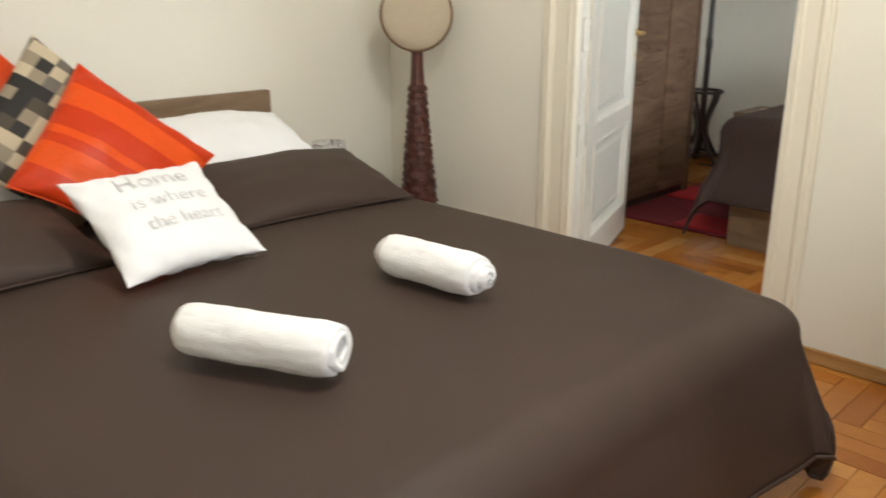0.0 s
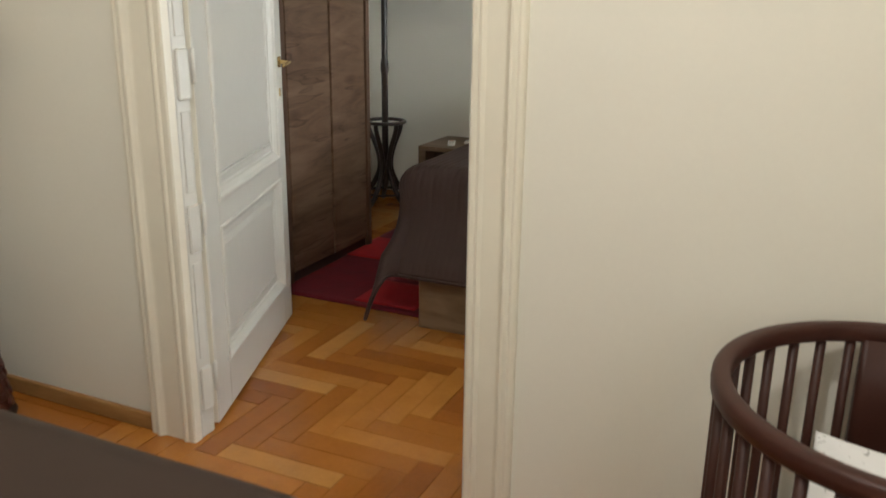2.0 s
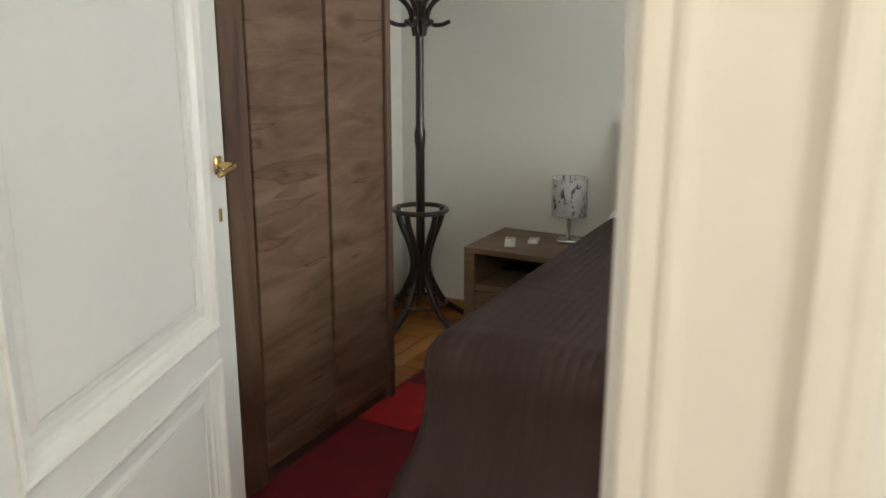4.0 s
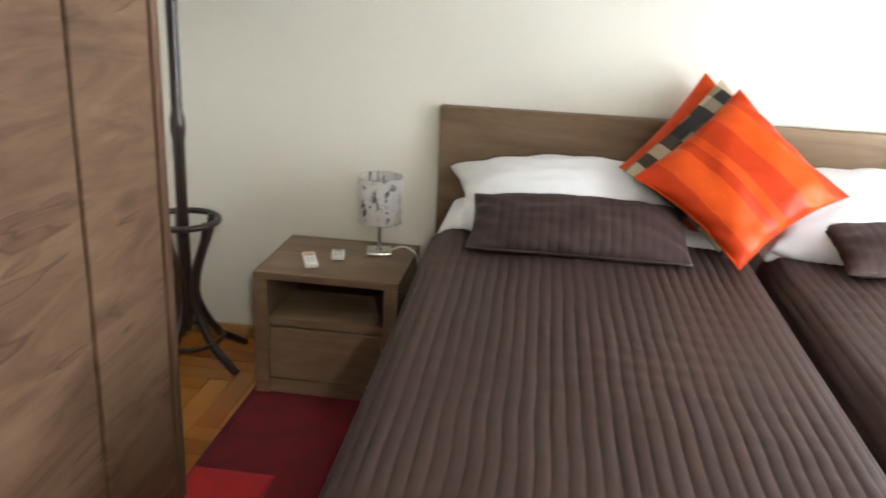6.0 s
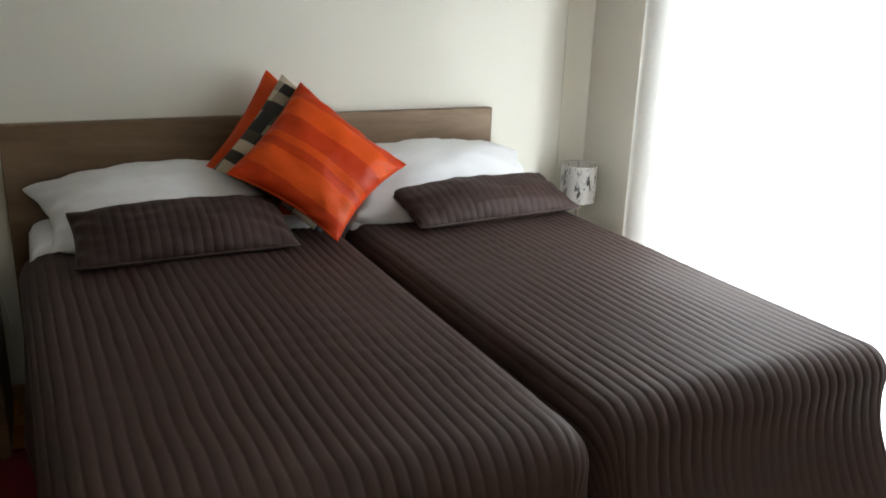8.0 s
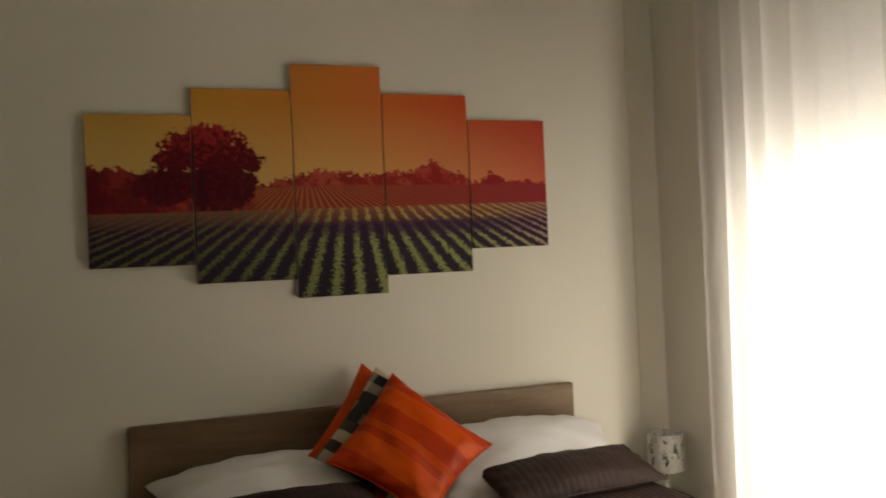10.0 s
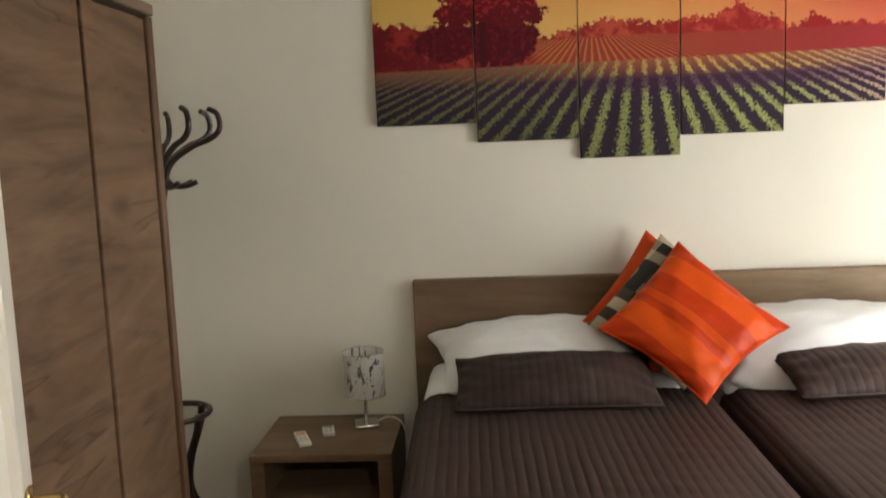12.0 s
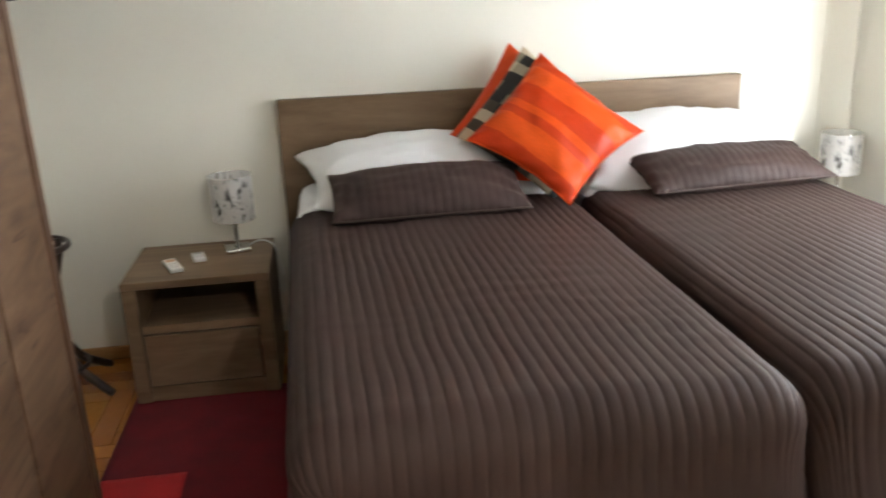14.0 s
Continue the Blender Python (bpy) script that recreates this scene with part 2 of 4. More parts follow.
T = 0.25
wall("wall_headboard_side", [(XL - T, 0, 0, XR + T, T, CEILING_Z)])
wall("wall_wardrobe_side", [(XL - T, Y_A - T, 0, XL, 0, CEILING_Z)])
WIN_B = (-2.18, -0.72, 0.10, 2.50)
WIN_A = (-5.65, -4.55, 0.85, 2.45)
bx = []
edges = [Y_A - T, WIN_A[0], WIN_A[1], WIN_B[0], WIN_B[1], 0]
for k, (a, b) in enumerate(zip(edges, edges[1:])):
    if k in (1, 3):
        z0, z1 = (WIN_A if k == 1 else WIN_B)[2:]
        bx += [(XR, a, 0, XR + T + 0.1, b, z0), (XR, a, z1, XR + T + 0.1, b, CEILING_Z)]
    else:
        bx.append((XR, a, 0, XR + T + 0.1, b, CEILING_Z))
wall("wall_window_side", bx)
wall("wall_corner_box", [(2.215, -0.005, 0, XR, 0, CEILING_Z)])
wall("wall_behind", [(XL, Y_A - T, 0, XR, Y_A, CEILING_Z)])
DOOR_L, DOOR_R, DOOR_H = 0.03, 0.885, 2.10
wall("wall_between", [(XL, Y_D1, 0, DOOR_L - 0.19, Y_D0, CEILING_Z), (DOOR_R + 0.02, Y_D1, 0, XR, Y_D0, CEILING_Z),
                      (DOOR_L - 0.19, Y_D1, DOOR_H + 0.02, DOOR_R + 0.02, Y_D0, CEILING_Z)])
tagged(part("ceiling", boxed(XL - T, Y_A - T, CEILING_Z, XR + T, T, CEILING_Z + 0.2), CEIL), "plain white painted ceiling", "ceiling", kind="structure")
GLASS, gnt, gb = nodes_of("clear_glass")
gb.inputs["Roughness"].default_value, gb.inputs["Transmission Weight"].default_value, gb.inputs["Base Color"].default_value = 0.02, 1.0, (1, 1, 1, 1)
HONEY = wood("honey_oak_trim", (0.20, 0.095, 0.03), (0.34, 0.18, 0.065), (0.46, 0.27, 0.11), (1, 0, 0), 0.35, False)
HONEY_Y = wood("honey_oak_trim_y", (0.20, 0.095, 0.03), (0.34, 0.18, 0.065), (0.46, 0.27, 0.11), (0, 1, 0), 0.35, False)
PALE_BOUNCE = plain("pale_outdoor_bounce", (0.62, 0.58, 0.5), 0.9, 0.08, 0.6, 20, 0.2)
SUBFLOOR = plain("dark_joint_floor", (0.20, 0.082, 0.022), 0.6, 0.1)


def parquet_material(name, island):
    """Varnished oak strips, each with its own tone."""
    m, nt, b = nodes_of(name)
    if island:
        rnd = nt.nodes.new("ShaderNodeNewGeometry").outputs["Random Per Island"]
    else:
        rnd = nt.nodes.new("ShaderNodeObjectInfo").outputs["Random"]
    tc = nt.nodes.new("ShaderNodeTexCoord")
    geo = nt.nodes.new("ShaderNodeNewGeometry")
    off = nt.nodes.new("ShaderNodeVectorMath")
    off.operation = "MULTIPLY_ADD"
    nt.links.new(geo.outputs["Position"], off.inputs[0])
    off.inputs[1].default_value = (1, 1, 1)
    nt.links.new(calc(nt, "MULTIPLY", rnd, 50.0), off.inputs[2])
    fine = noise_tex(nt, off.outputs[0], 60, 5, 0.65, 1.0)
    big = noise_tex(nt, off.outputs[0], 7, 3, 0.5, 0.5)
    tone = ramp(nt, rnd, [(0.0, (0.29, 0.090, 0.015)), (0.2, (0.36, 0.126, 0.020)), (0.6, (0.43, 0.162, 0.027)), (0.88, (0.48, 0.20, 0.040)), (1.0, (0.52, 0.245, 0.062))])
    grain = ramp(nt, calc(nt, "ADD", calc(nt, "MULTIPLY", fine, 0.5), calc(nt, "MULTIPLY", big, 0.5)), [(0.3, (0.82, 0.78, 0.74)), (0.7, (1.06, 1.05, 1.03))])
    nt.links.new(mix(nt, 1.0, tone, grain, "MULTIPLY"), b.inputs["Base Color"])
    nt.links.new(calc(nt, "MULTIPLY_ADD", big, 0.16, 0.14), b.inputs["Roughness"])
    bump(nt, b, fine, 0.08, 0.002)
    return m


# ---- floor, trim, doorway, window ----
floor = tagged(part("floor", boxed(XL - T, Y_A - T, -0.2, XR + T + 0.1, T, -0.006), SUBFLOOR), "honey-coloured oak herringbone parquet floor", "floor", kind="structure")


def baseboard(x0, y0, x1, y1, material):
    bm = boxed(min(x0, x1), min(y0, y1), 0, max(x0, x1), max(y0, y1), 0.055, 0.006)
    return tagged(part("baseboard", bm, material), "narrow honey oak baseboard along the wall", "baseboard", kind="structure")


baseboard(XL + 0.016, -0.016, -0.0, 0, HONEY)
baseboard(1.84, -0.016, 2.214, 0, HONEY)
baseboard(XL, -0.9, XL + 0.016, 0, HONEY_Y)
baseboard(1.035, Y_D1 - 0.018, XR - 0.02, Y_D1, HONEY)
baseboard(XL + 0.02, Y_D1 - 0.018, -0.151, Y_D1, HONEY)
baseboard(XL, Y_A, XL + 0.018, Y_D1, HONEY_Y)
baseboard(XR - 0.018, Y_A, XR, Y_D1, HONEY_Y)


def casing(name, x0, x1, flip):
    """One upright of the door surround: a stepped and rounded moulding."""
    w, top = x1 - x0, DOOR_H + 0.15
    outline = [(0, -0.01), (0, 0.018), (0.03, 0.024), (0.08, 0.026), (0.13, 0.024), (0.16, 0.027), (0.20, 0.032), (0.25, 0.032), (0.29, 0.026), (0.34, 0.020), (0.38, 0.0185),
               (0.72, 0.0185), (0.75, 0.022), (0.79, 0.026), (0.83, 0.025), (0.86, 0.021), (0.90, 0.022), (0.97, 0.022), (1.0, 0.018), (1.0, -0.01)]
    if flip:
        outline = [(1 - a, d) for a, d in outline]
    bm = bmesh.new()
    rows = [[bm.verts.new((x0 + a * w, Y_D1 - d, z)) for a, d in outline] for z in (0, 0.5, 1.0, 1.5, top)]
    for p, q in zip(rows, rows[1:]):
        for k in range(len(outline) - 1):
            bm.faces.new((p[k], p[k + 1], q[k + 1], q[k]))
    bm.faces.new(rows[0])
    bm.faces.new(rows[-1])
    return tagged(part(name, bm, CASING), "cream enamelled wooden door casing with stepped mouldings", "trim", kind="structure")


casing("trim_door_left", -0.150, 0.022, False)
casing("trim_door_right", 0.905, 1.03, True)
bm = bmesh.new()
box(bm, 0.0225, Y_D1 - 0.03, DOOR_H, 0.904, Y_D1 + 0.01, DOOR_H + 0.15, 0.006)
tagged(part("trim_door_head", bm, CASING), "cream enamelled door head casing", "trim", kind="structure")
bm = bmesh.new()
box(bm, -0.159, Y_D1 + 0.011, 0, 0.022, Y_D1 + 0.072, DOOR_H, 0.006, 3)
for z, tall in ((0.09, 0.14), (0.59, 0.145), (1.03, 0.14), (1.80, 0.14)):
    box(bm, 0.0215, Y_D1 + 0.020, z, 0.0285, Y_D1 + 0.071, z + tall, 0.0065, 1)
for z, tall in ((0.26, 0.30), (0.77, 0.23), (1.20, 0.57)):
    box(bm, 0.0215, Y_D1 + 0.026, z, 0.0250, Y_D1 + 0.060, z + tall, 0.003, 1)
tagged(part("trim_jamb_left", bm, GLOSSY_WHITE), "white enamelled door jamb with old hinge plates painted over", "trim", kind="structure")
bm = boxed(0.889, Y_D1 + 0.011, 0, 0.9045, Y_D0, DOOR_H, 0.003)
tagged(part("trim_jamb_right", bm, GLOSSY_WHITE), "white enamelled door jamb", "trim", kind="structure")
bm = boxed(-0.16, Y_D1 + 0.011, DOOR_H - 0.002, 0.888, Y_D0, DOOR_H + 0.0195, 0.003)
tagged(part("trim_jamb_head", bm, GLOSSY_WHITE), "white enamelled door head", "trim", kind="structure")


def ring_of_moulding(bm, x0, z0, x1, z1, rows):
    """A mitred picture-frame moulding; rows are (inset, depth y) of its profile from the outside in."""
    loops = []
    for inset, y in rows:
        loops.append([bm.verts.new(p) for p in ((x0 + inset, y, z0 + inset), (x1 - inset, y, z0 + inset), (x1 - inset, y, z1 - inset), (x0 + inset, y, z1 - inset))])
    for a, b in zip(loops, loops[1:]):
        for k in range(4):
            bm.faces.new((a[k], a[(k + 1) % 4], b[(k + 1) % 4], b[k]))
    a, b = loops[-1], loops[0]
    for k in range(4):
        bm.faces.new((a[k], a[(k + 1) % 4], b[(k + 1) % 4], b[k]))


def panel_door():
    """A two-panel door leaf; x runs from the hinge to the free edge, the near face is -y."""
    ob = tagged(thing("door_1", "white enamelled two-panel wooden door standing open", "door", -0.004, -3.042, 0.012, 110.8), kind="structure")
    w, hgt, t = 0.95, 2.06, 0.05
    a, b = 0.130, w - 0.105
    bm = bmesh.new()
    for q in ((0, 0, a, hgt), (b, 0, w, hgt), (a, 0, b, 0.165), (a, 0.605, b, 0.695), (a, hgt - 0.13, b, hgt)):
        box(bm, q[0], -t / 2, q[1], q[2], t / 2, q[3], 0.0025, 1)
    part("leaf_frame", bm, GLOSSY_WHITE, ob)
    part("leaf_edge", boxed(-0.004, -t / 2 + 0.003, 0.003, -0.0005, t / 2 - 0.003, hgt - 0.003), CASING, ob, "cream painted hinge edge")
    for z0, z1 in ((0.165, 0.605), (0.695, hgt - 0.13)):
        p = part("panel", boxed(a + 0.003, -0.006, z0 + 0.003, b - 0.003, 0.006, z1 - 0.003), GLOSSY_WHITE, ob)
        bm = bmesh.new()
        for s in (-1, 1):
            f = t / 2
            ring_of_moulding(bm, a - 0.006, z0 - 0.006, b + 0.006, z1 + 0.006,
                             [(0.0, s * (f - 0.001)), (0.0, s * (f + 0.006)), (0.006, s * (f + 0.008)), (0.013, s * (f + 0.005)), (0.018, s * (f - 0.003)), (0.030, s * 0.013), (0.036, s * 0.012), (0.040, s * 0.0062)])
            ring_of_moulding(bm, a + 0.055, z0 + 0.055, b - 0.055, z1 - 0.055,
                             [(0.0, s * 0.0062), (0.010, s * 0.0125), (0.014, s * 0.0125), (0.016, s * 0.0062)])
            ya, yb = sorted((s * 0.0062, s * 0.011))
            box(bm, a + 0.072, ya, z0 + 0.072, b - 0.072, yb, z1 - 0.072, 0.002, 1)
        part("moulding", bm, GLOSSY_WHITE, p)
    for s in (-1, 1):
        y = s * t / 2
        bm = bmesh.new()
        box(bm, w - 0.064, min(y, y + s * 0.007), 1.035, w - 0.030, max(y, y + s * 0.007), 1.075, 0.006, 3)
        h = part("door_handle", bm, BRASS, ob, "polished brass lever handle", True)
        pts = curve([(w - 0.047, y, 1.055), (w - 0.047, y + s * 0.034, 1.055), (w - 0.062, y + s * 0.045, 1.054), (w - 0.135, y + s * 0.043, 1.047)], 8)
        part("lever", tube(pts, lambda q: 0.0080 - 0.002 * q, 10), BRASS, h, "", True)
    part("key_plate", boxed(w - 0.054, -t / 2 - 0.003, 0.925, w - 0.040, -t / 2 + 0.001, 0.955, 0.001, 1), BRASS, ob, "small brass keyhole plate")
    part("lock_plate", boxed(w - 0.001, -0.009, 0.98, w + 0.0015, 0.009, 1.10), BRASS, ob)
    for z in (0.12, 0.62, 1.06, 1.82):
        part("hinge", lathe([(0.004, z), (0.008, z + 0.006), (0.008, z + 0.09), (0.004, z + 0.097)], 12, -0.008, -0.026), GLOSSY_WHITE, ob, "", True)


panel_door()


def window_unit(name, y0, y1, z0, z1, x):
    ob = tagged(thing(name, "white framed window behind the room's outer wall", "window", x, (y0 + y1) / 2, 0), kind="structure")
    h = (y1 - y0) / 2
    f = 0.055
    bm = bmesh.new()
    for b in ((-h, z0, -h + f, z1), (h - f, z0, h, z1), (-0.045, z0 + f, 0.045, z1 - f), (-h + f, z0, h - f, z0 + f), (-h + f, z1 - f, h - f, z1)):
        box(bm, -0.035, b[0], b[1], 0.035, b[2], b[3], 0.006)
    part("window_frame", bm, GLOSSY_WHITE, ob)
    for a, b in ((-h + f, -0.046), (0.046, h - f)):
        pane = part("pane", boxed(-0.003, a, z0 + f, 0.003, b, z1 - f), GLASS, ob)
        pane.visible_shadow = False
    part("window_sill", boxed(-0.18, -h, z0 - 0.03, 0.04, h, z0 - 0.002, 0.006), GLOSSY_WHITE, ob)


window_unit("window_1", *WIN_B, XR + 0.24)
window_unit("window_2", *WIN_A, XR + 0.24)
# Unseen pale ground and wall, added so the window's lower part glows bright.
tagged(part("ground", boxed(2.8, -60, -4.2, 60, 60, -4.0), PALE_BOUNCE), "added pale ground outside, unseen, that brightens the window from below", "ground", kind="structure")
tagged(part("backdrop", boxed(11, -20, -4, 11.5, 20, 2.2), PALE_BOUNCE), "added pale sunlit wall outside, unseen, that brightens the lower window", "backdrop", kind="structure")


def curtain(y0, y1, x, z0, z1):
    m, nt, b = nodes_of("white_sheer_voile")
    nt.nodes.remove(b)
    v = coords(nt)
    weave = noise_tex(nt, v, 220, 3)
    dif, tra, clear = nt.nodes.new("ShaderNodeBsdfDiffuse"), nt.nodes.new("ShaderNodeBsdfTranslucent"), nt.nodes.new("ShaderNodeBsdfTransparent")
    col = ramp(nt, weave, [(0.3, (0.80, 0.79, 0.77)), (0.7, (0.88, 0.87, 0.85))])
    for n in (dif, tra):
        nt.links.new(col, n.inputs[0])
    a, c = nt.nodes.new("ShaderNodeMixShader"), nt.nodes.new("ShaderNodeMixShader")
    a.inputs[0].default_value, c.inputs[0].default_value = 0.5, 0.035
    nt.links.new(dif.outputs[0], a.inputs[1])
    nt.links.new(tra.outputs[0], a.inputs[2])
    nt.links.new(a.outputs[0], c.inputs[1])
    nt.links.new(clear.outputs[0], c.inputs[2])
    nt.links.new(c.outputs[0], nt.nodes["Material Output"].inputs[0])

    def place(u, vv):
        y, z = y0 + (y1 - y0) * u, z0 + (z1 - z0) * vv
        ph = u * (y1 - y0) / 0.125 * math.tau
        k = 0.55 + 0.45 * noise.noise(Vector((u * 9, vv * 0.7, 2.2)))
        w = 0.046 * k * math.sin(ph + 1.2 * noise.noise(Vector((u * 6, vv * 1.2, 7)))) + 0.012 * math.sin(ph * 0.37 + 1)
        return (x + w, y + 0.012 * math.cos(ph) + (0.05 * (1 - vv) * (1 - u) * 0.4), z)

    c = thing("curtain", "long white sheer curtain hanging in folds before the window", "curtain")
    part("curtain_cloth", sheet(260, 24, place), m, c, "", True)
    part("curtain_rail", tube([(x, y0 - 0.1, z1 + 0.012), (x, y1 + 0.06, z1 + 0.012)], 0.013, 12), CHROME, c, "thin metal curtain rail")
    for y in (y0, y1):
        part("rail_bracket", boxed(x - 0.008, y - 0.008, z1 + 0.004, XR + 0.01, y + 0.008, z1 + 0.02), CHROME, c)


curtain(-2.8, -0.57, 2.21, 0.03, 2.73)


# ---- wardrobe, coat stand ----
def wardrobe():
    ob = thing("wardrobe", "tall tobacco-oak wardrobe with two plain doors and horizontal grain", "wardrobe", -0.83, -1.5, 0)
    x0, x1, y0, y1, top = -0.30, 0.285, -0.42, 0.415, 1.855
    part("side_panel", boxed(x0, y0, 0, x1, y0 + 0.022, top, 0.002, 1), WARDROBE_WOOD, ob)
    part("side_panel", boxed(x0, y1 - 0.022, 0, x1, y1, top, 0.002, 1), WARDROBE_WOOD, ob)
    part("top_panel", boxed(x0, y0 - 0.006, top + 0.001, x1 + 0.022, y1 + 0.006, top + 0.03, 0.003, 1), OAK_Y, ob)
    part("back_panel", boxed(x0, y0 + 0.023, 0.02, x0 + 0.01, y1 - 0.023, top - 0.002), RECESS_SHADE, ob)
    part("plinth", boxed(x1 - 0.03, y0 + 0.023, 0, x1 - 0.008, y1 - 0.023, 0.055), DARK_EDGE_AND_GAP, ob)
    # Dark sheet added close behind the doors: the shade seen in their gaps.
    part("inside", boxed(x1 - 0.02, y0 + 0.023, 0.056, x1 - 0.012, y1 - 0.023, top - 0.002), DARK_EDGE_AND_GAP, ob)
    part("stile", boxed(x1 - 0.006, y1 - 0.034, 0.02, x1 + 0.02, y1, top - 0.002, 0.003, 1), STILE, ob)
    part("stile", boxed(x1 - 0.006, y0, 0.02, x1 + 0.02, y0 + 0.098, top - 0.002, 0.003, 1), STILE, ob)
    for a, b in ((y0 + 0.110, 0.035), (0.051, y1 - 0.047)):
        part("door", boxed(x1 - 0.004, a, 0.065, x1 + 0.016, b, top - 0.014, 0.0025, 1), WARDROBE_WOOD, ob)


wardrobe()


def coat_stand():
    ob = thing("coat_stand", "dark bentwood coat stand with curved hooks and an umbrella ring", "coat stand", -0.885, -0.265, 0)
    part("pole", lathe([(0.012, 0.13), (0.021, 0.16), (0.021, 0.85), (0.026, 0.88), (0.026, 0.92), (0.019, 0.95), (0.019, 1.61), (0.026, 1.65), (0.02, 1.70), (0.006, 1.73)], 16), BENTWOOD, ob, "", True)
    ring = [(0.125 * math.cos(a * math.tau / 40), 0.125 * math.sin(a * math.tau / 40), 0.56) for a in range(40)]
    part("umbrella_ring", tube(ring, 0.0115, 10, True), BENTWOOD, ob, "", True)
    low = [(0.125 * math.cos(a * math.tau / 40), 0.125 * math.sin(a * math.tau / 40), 0.105) for a in range(40)]
    part("foot_ring", tube(low, 0.008, 8, True), BENTWOOD, ob, "", True)
    for k in range(5):
        a = k * math.tau / 5 - 0.38
        c, s = math.cos(a), math.sin(a)
        pts = [(r * c, r * s, z) for r, z in ((0.112, 0.565), (0.10, 0.50), (0.055, 0.39), (0.036, 0.30), (0.05, 0.22), (0.115, 0.105), (0.19, 0.045), (0.235, 0.016))]
        part("leg", tube(curve(pts, 6), lambda q: 0.0135 + 0.003 * math.sin(q * 3.1), 10), BENTWOOD, ob, "", True)
    for k in range(8):
        a = k * math.tau / 8 + 0.12
        c, s = math.cos(a), math.sin(a)
        pts = [(r * c, r * s, z) for r, z in ((0.0205, 1.350), (0.05, 1.470), (0.13, 1.535), (0.205, 1.565), (0.238, 1.600), (0.232, 1.650), (0.20, 1.670))]
        part("hook", tube(curve(pts, 6), lambda q: 0.0125 - 0.003 * q, 8), BENTWOOD, ob, "", True)
        pts = [(r * c, r * s, z) for r, z in ((0.0205, 1.510), (0.03, 1.450), (0.06, 1.402), (0.105, 1.398), (0.145, 1.412))]
        part("low_hook", tube(curve(pts, 6), 0.0095, 8), BENTWOOD, ob, "", True)


coat_stand()


# ---- nightstands and lamps ----
def nightstand(name_label, x, y, w, d, hgt, turn=0.0, material=None):
    m = material or OAK_X
    ob = thing("nightstand", name_label, "nightstand", x, y, 0, turn, "nightstands")
    h = w / 2
    part("top", boxed(-h, -d, hgt - 0.026, h, 0, hgt, 0.002, 1), m, ob)
    for s in (-1, 1):
        a, b = sorted((s * h, s * (h - 0.05)))
        part("side_panel", boxed(a, -d + 0.002, 0, b, -0.002, hgt - 0.0265, 0.002, 1), m, ob)
    part("shelf", boxed(-h + 0.051, -d + 0.012, hgt - 0.195, h - 0.051, -0.021, hgt - 0.165, 0.002, 1), m, ob)
    # The back's near-black colour carries the shade of the open shelf.
    part("back_panel", boxed(-h + 0.051, -0.02, 0.06, h - 0.051, -0.004, hgt - 0.028), RECESS_SHADE, ob)
    part("drawer_front", boxed(-h + 0.054, -d + 0.003, 0.070, h - 0.054, -d + 0.023, hgt - 0.200, 0.002, 1), m, ob)
    part("plinth", boxed(-h + 0.051, -d + 0.010, 0, h - 0.051, -d + 0.03, 0.064), m, ob)
    return ob


nightstand("grey-brown oak nightstand with an open shelf and one drawer", -0.31, -0.02, 0.50, 0.43, 0.46)
nightstand("narrow grey-brown oak nightstand beside the curtain", 2.145, -0.02, 0.38, 0.40, 0.46)
nightstand("low oak nightstand between the bed and the corner", XL + 0.02, -3.62, 0.40, 0.42, 0.32, 90, OAK_Y)


def shade_material():
    """Pale translucent film with dark bare-tree motifs."""
    m, nt, b = nodes_of("printed_lamp_film")
    v = coords(nt, (26, 26, 9))
    n = noise_tex(nt, v, 1.3, 3, 0.6, 1.5)
    trunk = ramp(nt, n, [(0.40, (0.03, 0.03, 0.03)), (0.43, (0.66, 0.64, 0.61))])
    twig = ramp(nt, noise_tex(nt, coords(nt, (60, 60, 30)), 1.5, 3, 0.6, 1.0), [(0.33, (0.3, 0.29, 0.28)), (0.37, (1, 1, 1))])
    nt.links.new(mix(nt, 0.9, trunk, twig, "MULTIPLY"), b.inputs["Base Color"])
    b.inputs["Roughness"].default_value = 0.3
    b.inputs["Alpha"].default_value = 0.72
    return m


FILM = shade_material()


def table_lamp(x, y, z):
    ob = thing("table_lamp", "small chrome table lamp with a pale tree-patterned shade", "lamp", x, y, z, 12, "table lamps")
    part("base", boxed(-0.045, -0.045, 0, 0.045, 0.045, 0.018, 0.006, 3), CHROME, ob, "", True)
    part("stem", lathe([(0.012, 0.018), (0.007, 0.028), (0.007, 0.15), (0.013, 0.155), (0.013, 0.19), (0.006, 0.195)], 16), CHROME, ob, "", True)
    part("bulb", lathe([(0.012, 0.195), (0.017, 0.215), (0.016, 0.235), (0.006, 0.247)], 14), PLASTIC, ob, "", True)
    bm = sheet(44, 2, lambda u, v: (0.078 * math.cos(u * math.tau), 0.078 * math.sin(u * math.tau), 0.125 + 0.165 * v))
    shade = part("shade", bm, FILM, ob, "pale film shade with black bare-tree motifs", True)
    for zz in (0.125, 0.29):
        part("rim", tube([(0.0785 * math.cos(k * math.tau / 44), 0.0785 * math.sin(k * math.tau / 44), zz) for k in range(44)], 0.0018, 6, True), CHROME, shade, "", True)
    part("holder", tube([(-0.078, 0, 0.15), (0.078, 0, 0.15)], 0.002, 6), CHROME, ob)
    return ob


